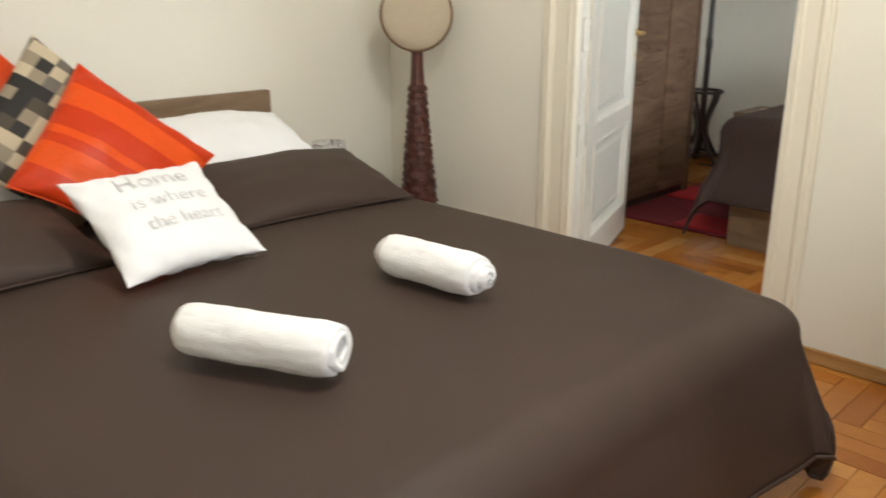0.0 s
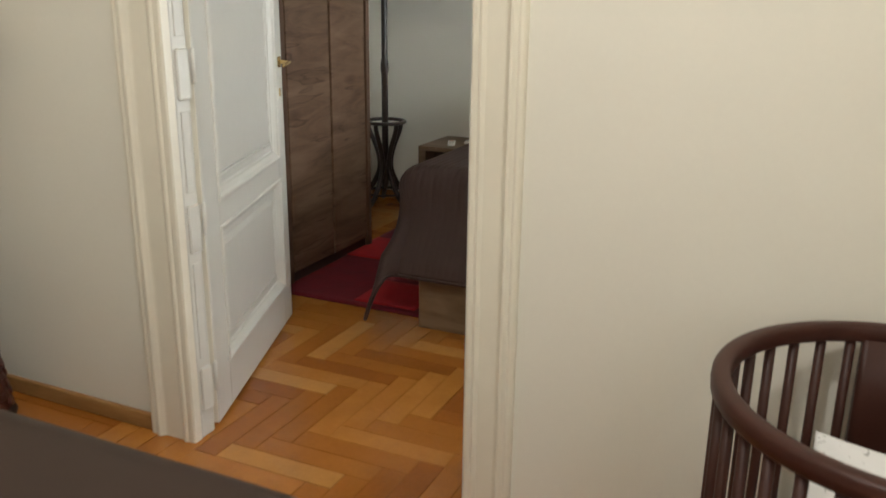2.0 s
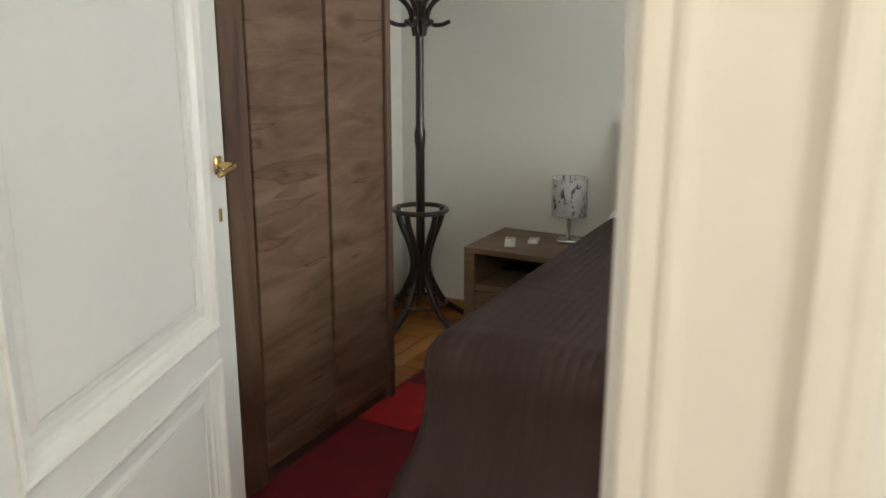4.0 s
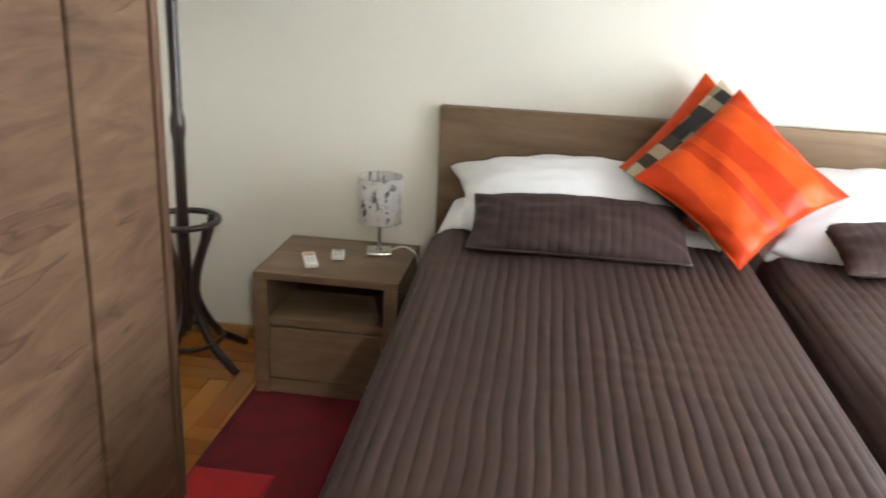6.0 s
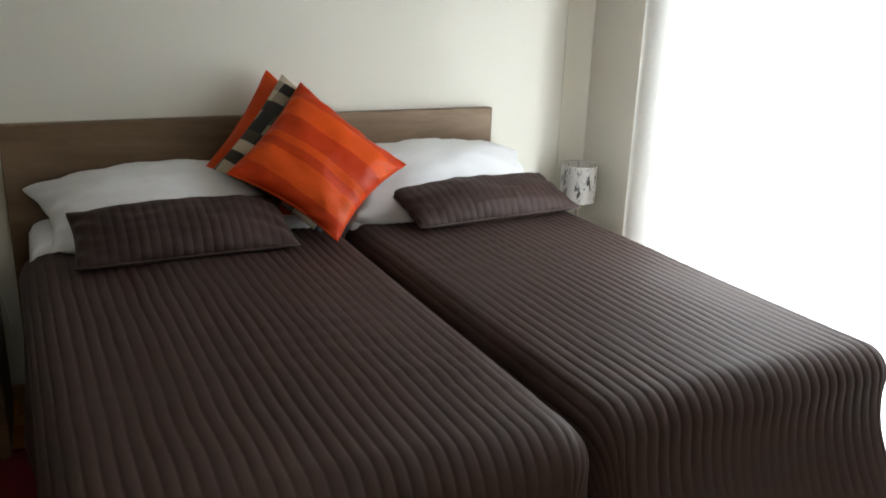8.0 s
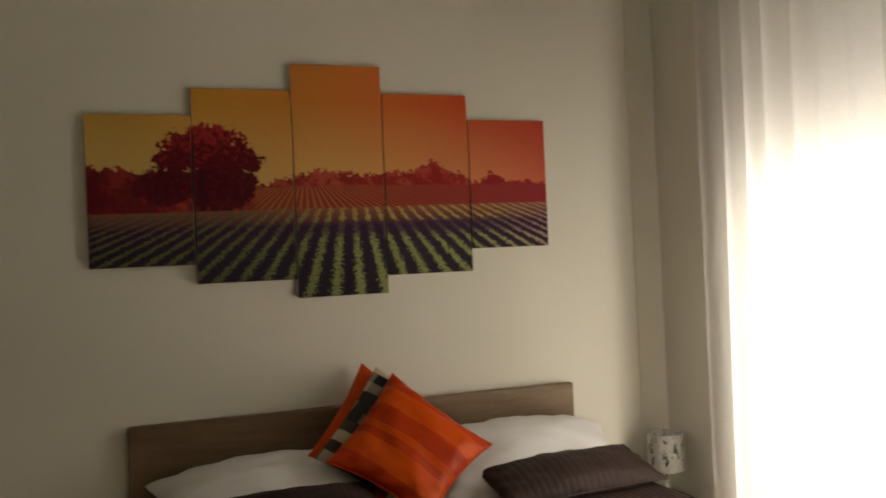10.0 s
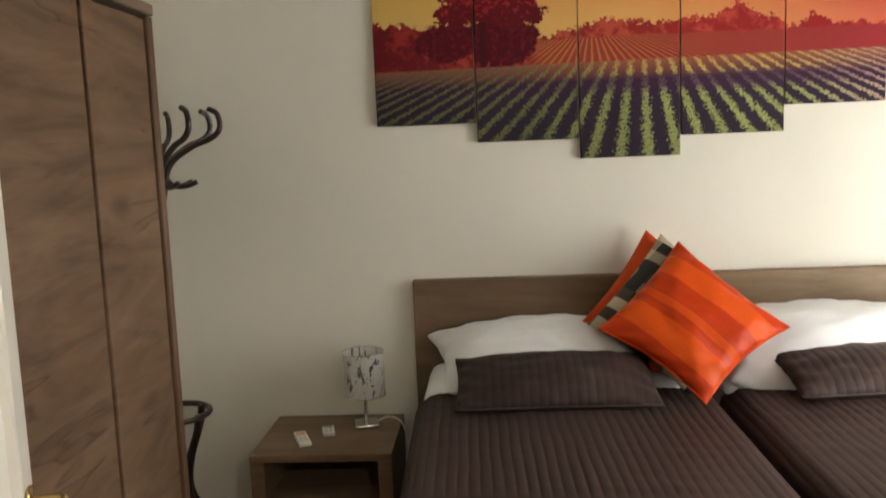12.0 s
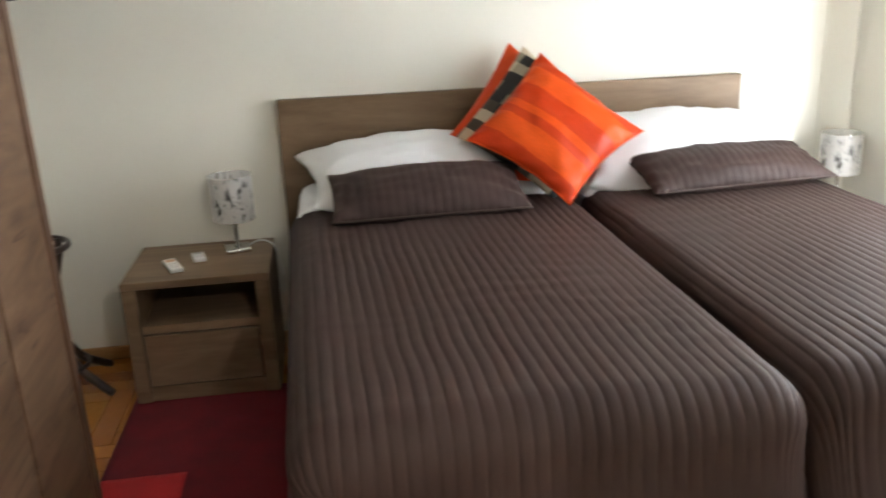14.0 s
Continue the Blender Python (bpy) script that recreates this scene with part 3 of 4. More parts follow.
table_lamp(-0.188, -0.16, 0.4605)
table_lamp(2.235, -0.15, 0.4605)
table_lamp(-0.93, -3.70, 0.3205)
for pts in ([(-0.15, -0.13, 0.470), (-0.11, -0.12, 0.482), (-0.07, -0.14, 0.478), (-0.045, -0.16, 0.450), (-0.03, -0.16, 0.350)], [(2.16, -0.2, 0.470), (2.12, -0.23, 0.478), (2.05, -0.22, 0.475), (2.0, -0.25, 0.466)]):
    tagged(part("cable", tube(curve(pts, 8), 0.003, 8), PLASTIC, None, "", True), "thin white lamp cable lying over the nightstand", "cable")


def remote(x, y, turn, w, l, buttons, label):
    ob = thing("remote_control", label, "remote control", x, y, 0.4605, turn, "remote controls")
    part("body", boxed(-w / 2, -l / 2, 0, w / 2, l / 2, 0.016, 0.005, 3), PLASTIC, ob, "", True)
    part("screen", boxed(-w * 0.36, l * 0.16, 0.0155, w * 0.36, l * 0.40, 0.017), plain("remote_face", buttons, 0.3), ob)
    for i in range(2):
        for j in range(3):
            part("button", boxed(-w * 0.3 + i * w * 0.36, -l * 0.36 + j * l * 0.15, 0.0155, -w * 0.06 + i * w * 0.36, -l * 0.28 + j * l * 0.15, 0.018), plain("remote_button", (0.62, 0.6, 0.56), 0.4), ob)


remote(-0.402, -0.31, 22, 0.045, 0.135, (0.62, 0.36, 0.2), "white remote control with an orange face on the nightstand")
remote(-0.322, -0.23, 14, 0.045, 0.085, (0.3, 0.3, 0.29), "small white remote control on the nightstand")


# ---- rug ----
rug = thing("rug", "dark red wool rug with a brighter red square", "rug", 0, 0, 0)
part("carpet", sheet(40, 60, lambda u, v: (-0.575 + 0.85 * u, -1.92 + 1.52 * v, 0.010 + 0.0015 * noise.noise(Vector((u * 30, v * 40, 0)))), thick=0.009), RUG_RED, rug, "", True)
part("square", sheet(14, 20, lambda u, v: (-0.57 + 0.25 * u, -1.30 + 0.36 * v, 0.0145 + 0.001 * noise.noise(Vector((u * 20, v * 30, 4)))), thick=0.004), RUG_BRIGHT, rug, "bright red square", True)
part("square", sheet(14, 14, lambda u, v: (-0.17 + 0.30 * u, -1.88 + 0.30 * v, 0.0145 + 0.001 * noise.noise(Vector((u * 20, v * 30, 4)))), thick=0.004), RUG_BRIGHT, rug, "bright red square", True)


# ---- beds ----
def bed(label, x, y, turn, w, length, base_x0, base_x1, head_z, base_z, wood_mat, group=""):
    """Head at y = 0 and foot towards -y."""
    ob = thing("bed", label, "bed", x, y, 0, turn)
    part("headboard", boxed(-w / 2, -0.05, 0.18, w / 2, -0.006, head_z, 0.003, 1), wood_mat, ob)
    for s in (-1, 1):
        part("leg", boxed(s * (w / 2 - 0.12) - 0.05, -0.049, 0, s * (w / 2 - 0.12) + 0.05, -0.007, 0.179), wood_mat, ob)
    part("foot_board", boxed(base_x0, -length, 0.0, base_x1, -length + 0.025, base_z, 0.003, 1), wood_mat, ob)
    for xx in (base_x0, base_x1 - 0.025):
        part("side_rail", boxed(xx, -length + 0.0255, 0.03, xx + 0.025, -0.051, base_z, 0.003, 1), wood_mat, ob)
    part("slat_base", boxed(base_x0 + 0.026, -length + 0.026, base_z - 0.06, base_x1 - 0.026, -0.052, base_z - 0.03), RECESS_SHADE, ob)
    return ob


def mattress(x0, x1, y0, y1, z0, z1, m=None):
    ob = tagged(part("mattress", boxed(x0, y0, z0, x1, y1, z1, 0.10, 5), WHITE_COTTON, None, "", True), "mattress with a white fitted sheet on the bed frame", "mattress")
    if m:
        ob.matrix_world = m


def drape(label, x0, x1, y_foot, y_head, z, left, right, foot, mat_, r=0.09, quilt=0.0, pitch=0.042, flare_l=0.3, flare_r=0.3, m=None, nx=150, ny=70, seed=0.0, sag=0.0, foot_lean=0.0, pleat=0.0, droop=0.0, taper=0.0):
    """A bedspread that lies on a mattress and hangs over its edges; the edges of the bed are its outer faces."""
    xa, xb, yf = x0 + r, x1 - r, y_foot + r
    qa, qb = xa - left, xb + right
    ra, rb = yf - foot, y_head

    def place(u, v):
        cx, cy = qa + (qb - qa) * u, ra + (rb - ra) * v
        sx = -1 if cx < xa else 1
        dx = (xa - cx) if cx < xa else (cx - xb if cx > xb else 0.0)
        dy = max(0.0, yf - cy)
        d = math.hypot(dx, dy)
        px, py = min(max(cx, xa), xb), max(cy, yf)
        skew = taper * (y_head - py) / (y_head - yf) * (xb - px) / (xb - xa)
        soft = sag * max(0.0, 1 - (py - yf) / 0.42) ** 2
        wob = 0.004 * noise.noise(Vector((cx * 2.4 + seed, cy * 2.4, 1.0))) - soft
        rip = quilt * (abs(math.sin(math.pi * (cx + 0.004 * noise.noise(Vector((cx * 8, cy * 6, seed))) ) / pitch)) ** 0.55 - 0.65) if quilt else 0.0
        if quilt:
            rip += 0.0012 * noise.noise(Vector((cx * 30, cy * 60, seed)))
            rip *= 0.65 + 0.5 * noise.noise(Vector((cx * 3, cy * 2.5, seed + 8)))
            crease = 1 - abs(noise.noise(Vector((cx * 3.5, cy * 13, seed + 3)))) * 4
            wob += 0.0045 * max(0.0, crease) * max(0.0, noise.noise(Vector((cx * 1.7, cy * 1.9, seed + 5))) + 0.12)
        crown = 0.012 * math.sin(math.pi * (px - xa) / (xb - xa))
        if droop:
            crown -= droop * max(0.0, 1 - math.hypot(px - xb, py - yf) / 0.45) ** 2
        if d < 1e-6:
            return (px + skew, py, z + wob + rip + crown)
        nxd, nyd = sx * dx / d, -dy / d
        a = min(d / r, math.pi / 2)
        out, down = r * math.sin(a), r * (1 - math.cos(a))
        rest = max(0.0, d - r * math.pi / 2)
        fl = flare_l if sx < 0 else flare_r
        corner = (2 * dx * dy / (d * d)) ** (1.0 if quilt else 2.0)
        side = 0.035 if not (dx > 0 and fl == 0) else 0.0
        swing = 1.0 if fl else 0.0
        lean = min(0.9, side + fl * corner + foot_lean * (dy / d) ** 2)
        if pleat and fl:
            th = math.atan2(dy, dx)
            lean += pleat * (0.16 * math.exp(-((th - 0.55) / 0.22) ** 2) - 0.26 * math.exp(-((th - 1.02) / 0.17) ** 2) + 0.12 * math.exp(-((th - 1.38) / 0.15) ** 2))
            lean = min(0.75, max(-0.05, lean))
        wave = 0.018 * math.sin(px * 9 + py * 8 + 5 * math.atan2(dy, dx + 1e-6) + seed) * min(1, rest / 0.3) * (1 if fl else 0.2)
        flare = min(1.0, rest / 0.28) if quilt else 1.0
        out += rest * lean * flare + wave
        rip *= 1 - 0.6 * min(1.0, rest / 0.12)
        down += rest * math.sqrt(max(0.1, 1 - lean * lean))
        zz = max(z - down - soft * math.sin(a), 0.014) + (wob + rip + crown) * math.cos(a)
        o = out + rip * math.sin(a)
        return (px + skew + nxd * (o - rest * (lean - side) * swing), py + nyd * o - rest * fl * corner * 0.5 * swing, zz)

    bm = sheet(nx, ny, place, thick=0.009)
    ob = tagged(part("bedspread", bm, mat_, None, "", True), label, "bedspread")
    edge = [place(0, 1 - k / 60) for k in range(60)] + [place(k / 150, 0) for k in range(150)] + [place(1, k / 60) for k in range(61)]
    part("hem", tube([(p[0], p[1], max(p[2], 0.02)) for p in edge], 0.0065, 6), mat_, ob, "", True)
    if m:
        ob.matrix_world = m
    return ob


def cushion(name, label, category, m, w, h, t, material, pinch=0.05, wave=0.012, seed=0, group="", n=26, piping=None, crown=None, tuck=0.0, slump=0.0):
    ob = tagged(new(name), label, category, group)
    ob.matrix_world = m
    c = part("cover", pillow_mesh(w, h, t, pinch, n, wave, seed, crown=crown, tuck=tuck), material, ob, "", True)
    if piping:
        pts = []
        for i in range(60):
            a = i / 60 * 4
            k, f = int(a), (a - int(a)) * 2 - 1
            u, v = ((f, -1), (1, f), (-f, 1), (-1, -f))[k]
            pts.append((u * w / 2 * (1 - pinch * (1 - v * v) * abs(u) ** 3), v * h / 2 * (1 - (pinch if crown is None else crown) * (1 - u * u) * abs(v) ** 3), 0.0))
        part("piping", tube(pts, 0.004, 6, True), piping, c, "", True)
    if slump:
        # a cushion standing on its corner: the side corners sink
        for me in [c.data] + [k.data for k in c.children]:
            for v in me.vertices:
                sink = slump * (abs(v.co.x - v.co.y) / w) ** 1.4 * 0.7071
                v.co.x -= sink
                v.co.y -= sink
    return ob


def stripes_material():
    """Orange satin with darker woven stripes of uneven width."""
    m, nt, b = nodes_of("orange_striped_satin")
    tc, sep = nt.nodes.new("ShaderNodeTexCoord"), nt.nodes.new("ShaderNodeSeparateXYZ")
    nt.links.new(tc.outputs["Object"], sep.inputs[0])
    f = calc(nt, "ADD", calc(nt, "MULTIPLY", sep.outputs[0], 2.0), 0.5)
    lite, deep = (0.74, 0.084, 0.006), (0.57, 0.040, 0.004)
    col = ramp(nt, f, [(0.0, deep), (0.16, lite), (0.33, deep), (0.40, lite), (0.46, deep), (0.62, lite), (0.80, deep)])
    for n in nt.nodes:
        if n.bl_idname == "ShaderNodeValToRGB":
            n.color_ramp.interpolation = "CONSTANT"
    fine = noise_tex(nt, coords(nt, (300, 40, 40)), 1.0, 3)
    nt.links.new(mix(nt, 0.25, col, ramp(nt, fine, [(0.3, (0.6, 0.6, 0.6)), (0.7, (1.1, 1.1, 1.1))]), "MULTIPLY"), b.inputs["Base Color"])
    b.inputs["Roughness"].default_value = 0.42
    b.inputs["Specular IOR Level"].default_value = 0.22
    bump(nt, b, fine, 0.1, 0.002)
    return m


def check_material():
    """Small woven checks in black, grey and beige."""
    m, nt, b = nodes_of("grey_beige_check_weave")
    v = coords(nt, (21, 21, 0))
    fl = nt.nodes.new("ShaderNodeVectorMath")
    fl.operation = "FLOOR"
    nt.links.new(v, fl.inputs[0])
    wnz = nt.nodes.new("ShaderNodeTexWhiteNoise")
    nt.links.new(fl.outputs[0], wnz.inputs["Vector"])
    col = ramp(nt, wnz.outputs["Value"], [(0.0, (0.014, 0.012, 0.010)), (0.28, (0.06, 0.045, 0.03)), (0.42, (0.14, 0.12, 0.10)), (0.56, (0.52, 0.43, 0.30)), (0.84, (0.28, 0.23, 0.16))])
    for n in nt.nodes:
        if n.bl_idname == "ShaderNodeValToRGB":
            n.color_ramp.interpolation = "CONSTANT"
    nt.links.new(col, b.inputs["Base Color"])
    b.inputs["Roughness"].default_value = 0.7
    bump(nt, b, noise_tex(nt, coords(nt), 300, 2), 0.2, 0.002)
    return m


ORANGE_STRIPE, CHECK = stripes_material(), check_material()
ORANGE = plain("plain_orange_satin", (0.62, 0.060, 0.006), 0.45, 0.1, 9, 260, 0.12, spec=0.2)

# room with the twin beds
TOP_B = 0.65
bed("wide grey-brown oak bed frame with a plain headboard", 0.92, 0, 0, 1.84, 2.01, -0.705, 0.86, 0.995, 0.25, OAK_X)
mattress(0.13, 1.01, -1.82, -0.06, 0.221, TOP_B - 0.022)
mattress(1.09, 1.92, -1.78, -0.06, 0.221, TOP_B - 0.022)
drape("dark brown quilted bedspread hanging over the foot of the bed", 0.02, 1.062, -1.955, -0.36, TOP_B, 0.50, 0.26, 0.49, BROWN_QUILT, 0.095, 0.0050, 0.030, 0.28, 0.0, None, 560, 110, 0.0, 0.0, 0.34, taper=0.04)
drape("dark brown quilted bedspread on the bed by the window", 1.074, 2.0, -1.905, -0.36, TOP_B, 0.26, 0.50, 0.47, BROWN_QUILT, 0.080, 0.0046, 0.030, 0.0, 0.14, None, 560, 110, 3.0, 0.0, 0.30)


def under_sheet(x0, x1, seed):
    """The folded white sheet that shows under the pillows at the bed's head."""
    def place(u, v):
        a, b = 2 * u - 1, 2 * v - 1
        e = max(0.0, 1 - abs(a) ** 14) * max(0.0, 1 - abs(b) ** 10)
        z = 0.632 + 0.056 * e ** 0.5 + 0.004 * noise.noise(Vector((u * 9 + seed, v * 6, seed)))
        return (x0 + (x1 - x0) * u, -0.40 + 0.335 * v, z)

    tagged(part("bed_sheet", sheet(60, 26, place, thick=0.01), WHITE_COTTON, None, "", True), "white cotton sheet folded back under the pillow", "sheet", "bed sheets")


under_sheet(0.055, 1.03, 1.0)
under_sheet(1.085, 1.97, 6.0)
cushion("pillow", "plump white cotton pillow leaning on the headboard", "pillow", pose(0.480, -0.250, 0.728, 22, 0, 1), 0.85, 0.33, 0.26, WHITE_COTTON, 0.10, 0.018, 1, "pillows", n=40, crown=-0.46, tuck=0.14)
cushion("pillow", "plump white cotton pillow leaning on the headboard", "pillow", pose(1.50, -0.250, 0.738, 25, 0, -1), 0.88, 0.34, 0.30, WHITE_COTTON, 0.10, 0.018, 5, "pillows", n=40, crown=-0.50, tuck=0.10)


def quilted(name):
    """The quilted satin of the bedspread, with its channels as relief."""
    m, nt, b = nodes_of(name)
    v = coords(nt)
    sep = nt.nodes.new("ShaderNodeSeparateXYZ")
    nt.links.new(v, sep.inputs[0])
    wave = calc(nt, "ABSOLUTE", calc(nt, "SINE", calc(nt, "MULTIPLY", sep.outputs[0], math.pi / 0.03)))
    n = noise_tex(nt, v, 7)
    nt.links.new(ramp(nt, n, [(0.3, (0.041, 0.0240, 0.021)), (0.7, (0.054, 0.0315, 0.0275))]), b.inputs["Base Color"])
    b.inputs["Roughness"].default_value = 0.56
    b.inputs["Specular IOR Level"].default_value = 0.2
    bump(nt, b, wave, 0.35, 0.004)
    return m


QUILTED = quilted("dark_brown_quilted_cover")
cushion("small_cushion", "dark brown quilted oblong cushion before the white pillow", "cushion", pose(0.500, -0.515, 0.722, 20, 0, 1), 0.655, 0.28, 0.14, QUILTED, 0.04, 0.010, 2, "quilted cushions", n=34, piping=BROWN_SATIN, crown=0.02)
cushion("small_cushion", "dark brown quilted oblong cushion turned slightly towards the curtain", "cushion", pose(1.595, -0.46, 0.720, 16, 0, 5), 0.70, 0.28, 0.14, QUILTED, 0.04, 0.010, 9, "quilted cushions", n=34, piping=BROWN_SATIN, crown=0.02)


def propped(x, y, z, lean, spin, rz=0.0):
    """A square cushion on one corner, leaning back."""
    return pose(x, y, z, 90 - lean, 0, rz) @ pose(0, 0, 0, 0, 0, 45 + spin)


cushion("orange_cushion", "plain orange satin cushion resting against the headboard", "cushion", propped(0.915, -0.205, 0.888, 29, 5), 0.44, 0.44, 0.10, ORANGE, 0.10, 0.008, 3, "orange cushions", piping=ORANGE, slump=0.03)
cushion("checked_cushion", "cushion woven in black, grey and beige checks", "cushion", propped(0.942, -0.285, 0.897, 35, 2), 0.44, 0.44, 0.09, CHECK, 0.08, 0.006, 4, slump=0.03)
cushion("orange_cushion", "orange satin cushion with darker stripes in front", "cushion", propped(0.974, -0.385, 0.893, 42, -1), 0.445, 0.445, 0.13, ORANGE_STRIPE, 0.105, 0.013, 6, "orange cushions", 40, piping=ORANGE, slump=0.04)

# room with the double bed: head on the wall x = XL, foot towards +x
MA = pose(XL, -4.81, 0, 0, 0, 90)
TOP_A = 0.538
bed("wide oak bed frame with a low plain headboard", XL, -4.81, 90, 1.84, 2.36, -0.84, 0.84, 0.85, 0.22, OAK_X)
mattress(-0.90, 0.84, -2.26, -0.07, 0.191, TOP_A - 0.045, MA)
drape("plain dark brown bedspread hanging over the bed's foot", -0.95, 0.965, -2.485, -0.55, TOP_A, 0.44, 0.36, 0.50, BROWN_SATIN, 0.12, 0.0, 0.04, 0.35, 0.30, MA, 190, 130, 5.0, 0.0, 0.16, pleat=1.0, droop=0.035)


def on_a(wx, wy, wz, lean, rz=0.0):
    """A pose on the bed in the first room, given in the world's metres."""
    return pose(wx, wy, wz, 0, 0, 90) @ pose(0, 0, 0, lean, 0, rz)


cushion("pillow", "white cotton pillow leaning on the low headboard", "pillow", on_a(-0.85, -4.29, 0.655, 24), 0.78, 0.46, 0.24, WHITE_COTTON, 0.09, 0.016, 11, "pillows", crown=-0.08)
cushion("pillow", "white cotton pillow leaning on the low headboard", "pillow", on_a(-0.85, -5.36, 0.645, 24), 0.80, 0.46, 0.24, WHITE_COTTON, 0.09, 0.016, 13, "pillows", crown=-0.08)
cushion("brown_pillow", "plain dark brown pillow lying before the white pillow", "pillow", on_a(-0.33, -4.325, 0.610, 15, -4), 0.74, 0.44, 0.17, BROWN_SATIN, 0.05, 0.008, 15, "brown pillows", piping=BROWN_SATIN)
cushion("brown_pillow", "plain dark brown pillow lying before the white pillow", "pillow", on_a(-0.31, -5.46, 0.607, 14, 3), 0.76, 0.46, 0.17, BROWN_SATIN, 0.05, 0.008, 17, "brown pillows", piping=BROWN_SATIN)


def propped_a(wx, wy, wz, lean, spin=0.0):
    return pose(wx, wy, wz, 0, 0, 90) @ propped(0, 0, 0, lean, spin)


cushion("orange_cushion", "plain orange satin cushion behind the others", "cushion", propped_a(-0.86, -5.07, 0.815, 20), 0.46, 0.46, 0.10, ORANGE, 0.07, 0.006, 21, "orange cushions", piping=ORANGE, slump=0.04)
cushion("checked_cushion", "cushion woven in black, grey and beige checks", "cushion", propped_a(-0.69, -4.96, 0.815, 24), 0.50, 0.50, 0.10, CHECK, 0.07, 0.006, 22, slump=0.04)
cushion("orange_cushion", "orange satin cushion with darker stripes", "cushion", propped_a(-0.47, -4.895, 0.775, 34), 0.47, 0.47, 0.14, ORANGE_STRIPE, 0.07, 0.010, 23, "orange cushions", 36, piping=ORANGE, slump=0.045)
WC = on_a(-0.005, -4.975, 0.678, 33, 3)
wc = cushion("lettered_cushion", "white cotton cushion with grey handwritten words", "cushion", WC, 0.42, 0.39, 0.12, WHITE_COTTON, 0.10, 0.012, 31)
INK = plain("grey_fabric_ink", (0.57, 0.57, 0.57), 0.8, 0.2, 40)


def words(text, size, x, y, z, parent, bend=0.0):
    cu = bpy.data.curves.new("lettering", "FONT")
    cu.body, cu.size, cu.align_x, cu.extrude = text, size, "CENTER", 0.0004
    cu.offset = -0.016 * size
    tmp = bpy.data.objects.new("lettering", cu)
    scene.collection.objects.link(tmp)
    me = bpy.data.meshes.new_from_object(tmp.evaluated_get(bpy.context.evaluated_depsgraph_get()))
    bpy.data.objects.remove(tmp)
    for v in me.vertices:
        px, py = v.co.x + x, v.co.y + y
        u, w = px / 0.20, py / 0.19
        v.co = (px, py, 0.06 * max(0.0, (1 - u * u) * (1 - w * w)) ** 0.5 + z + v.co.z + 0.007)
    bm = bmesh.new()
    bm.from_mesh(me)
    left = set(bm.verts)
    while left:
        todo, isle = [left.pop()], []
        while todo:
            v = todo.pop()
            isle.append(v)
            for e in v.link_edges:
                o = e.other_vert(v)
                if o in left:
                    left.discard(o)
                    todo.append(o)
        piece = bmesh.new()
        twin = {v: piece.verts.new(v.co) for v in isle}
        for f in {f for v in isle for f in v.link_faces}:
            piece.faces.new([twin[v] for v in f.verts])
        part("letter", piece, INK, parent)
    bm.free()


words("Home", 0.085, 0.0, 0.075, 0, wc.children[0])
words("is where", 0.065, 0.01, 0.0, 0, wc.children[0])
words("the heart", 0.060, 0.02, -0.075, 0, wc.children[0])


def towel(a, b, radius, z, seed):
    """A rolled towel from a to b."""
    av, bv = Vector((*a, z + radius)), Vector((*b, z + radius))
    d = (bv - av).normalized()
    side = Vector((-d.y, d.x, 0))
    turns = 3.92

    def place(u, v):
        t = u ** 0.8
        ang = t * turns * math.tau - 0.9
        rr = 0.007 + (radius - 0.014) * t
        k = (v - 0.5) * 2
        rr *= 1 - (0.04 + 0.09 * t) * abs(k) ** 10
        rr += 0.0035 * noise.noise(Vector((math.cos(ang) * 1.6 + seed, math.sin(ang) * 1.6, v * 3.5))) + 0.0024 * noise.noise(Vector((math.cos(ang) * 6 + seed, math.sin(ang) * 6, v * 16)))
        shift = (0.010 * math.sin(t * 5 + seed) + 0.010 * (1 - t) - 0.012 * t ** 3) * k
        p = av.lerp(bv, v) + d * shift
        zz = rr * math.sin(ang)
        if zz < 0:
            zz *= 0.92
        return p + side * (rr * math.cos(ang)) + Vector((0, 0, zz - radius * 0.06))

    bm = sheet(170, 26, place, thick=0.013)
    return tagged(part("towel", bm, TERRY, None, "", True), "rolled white terry towel lying on the bedspread", "towel", "rolled towels")


towel((0.495, -4.615), (0.820, -4.580), 0.068, TOP_A + 0.012, 0.0)
towel((0.590, -5.245), (0.905, -5.095), 0.069, TOP_A + 0.012, 4.0)


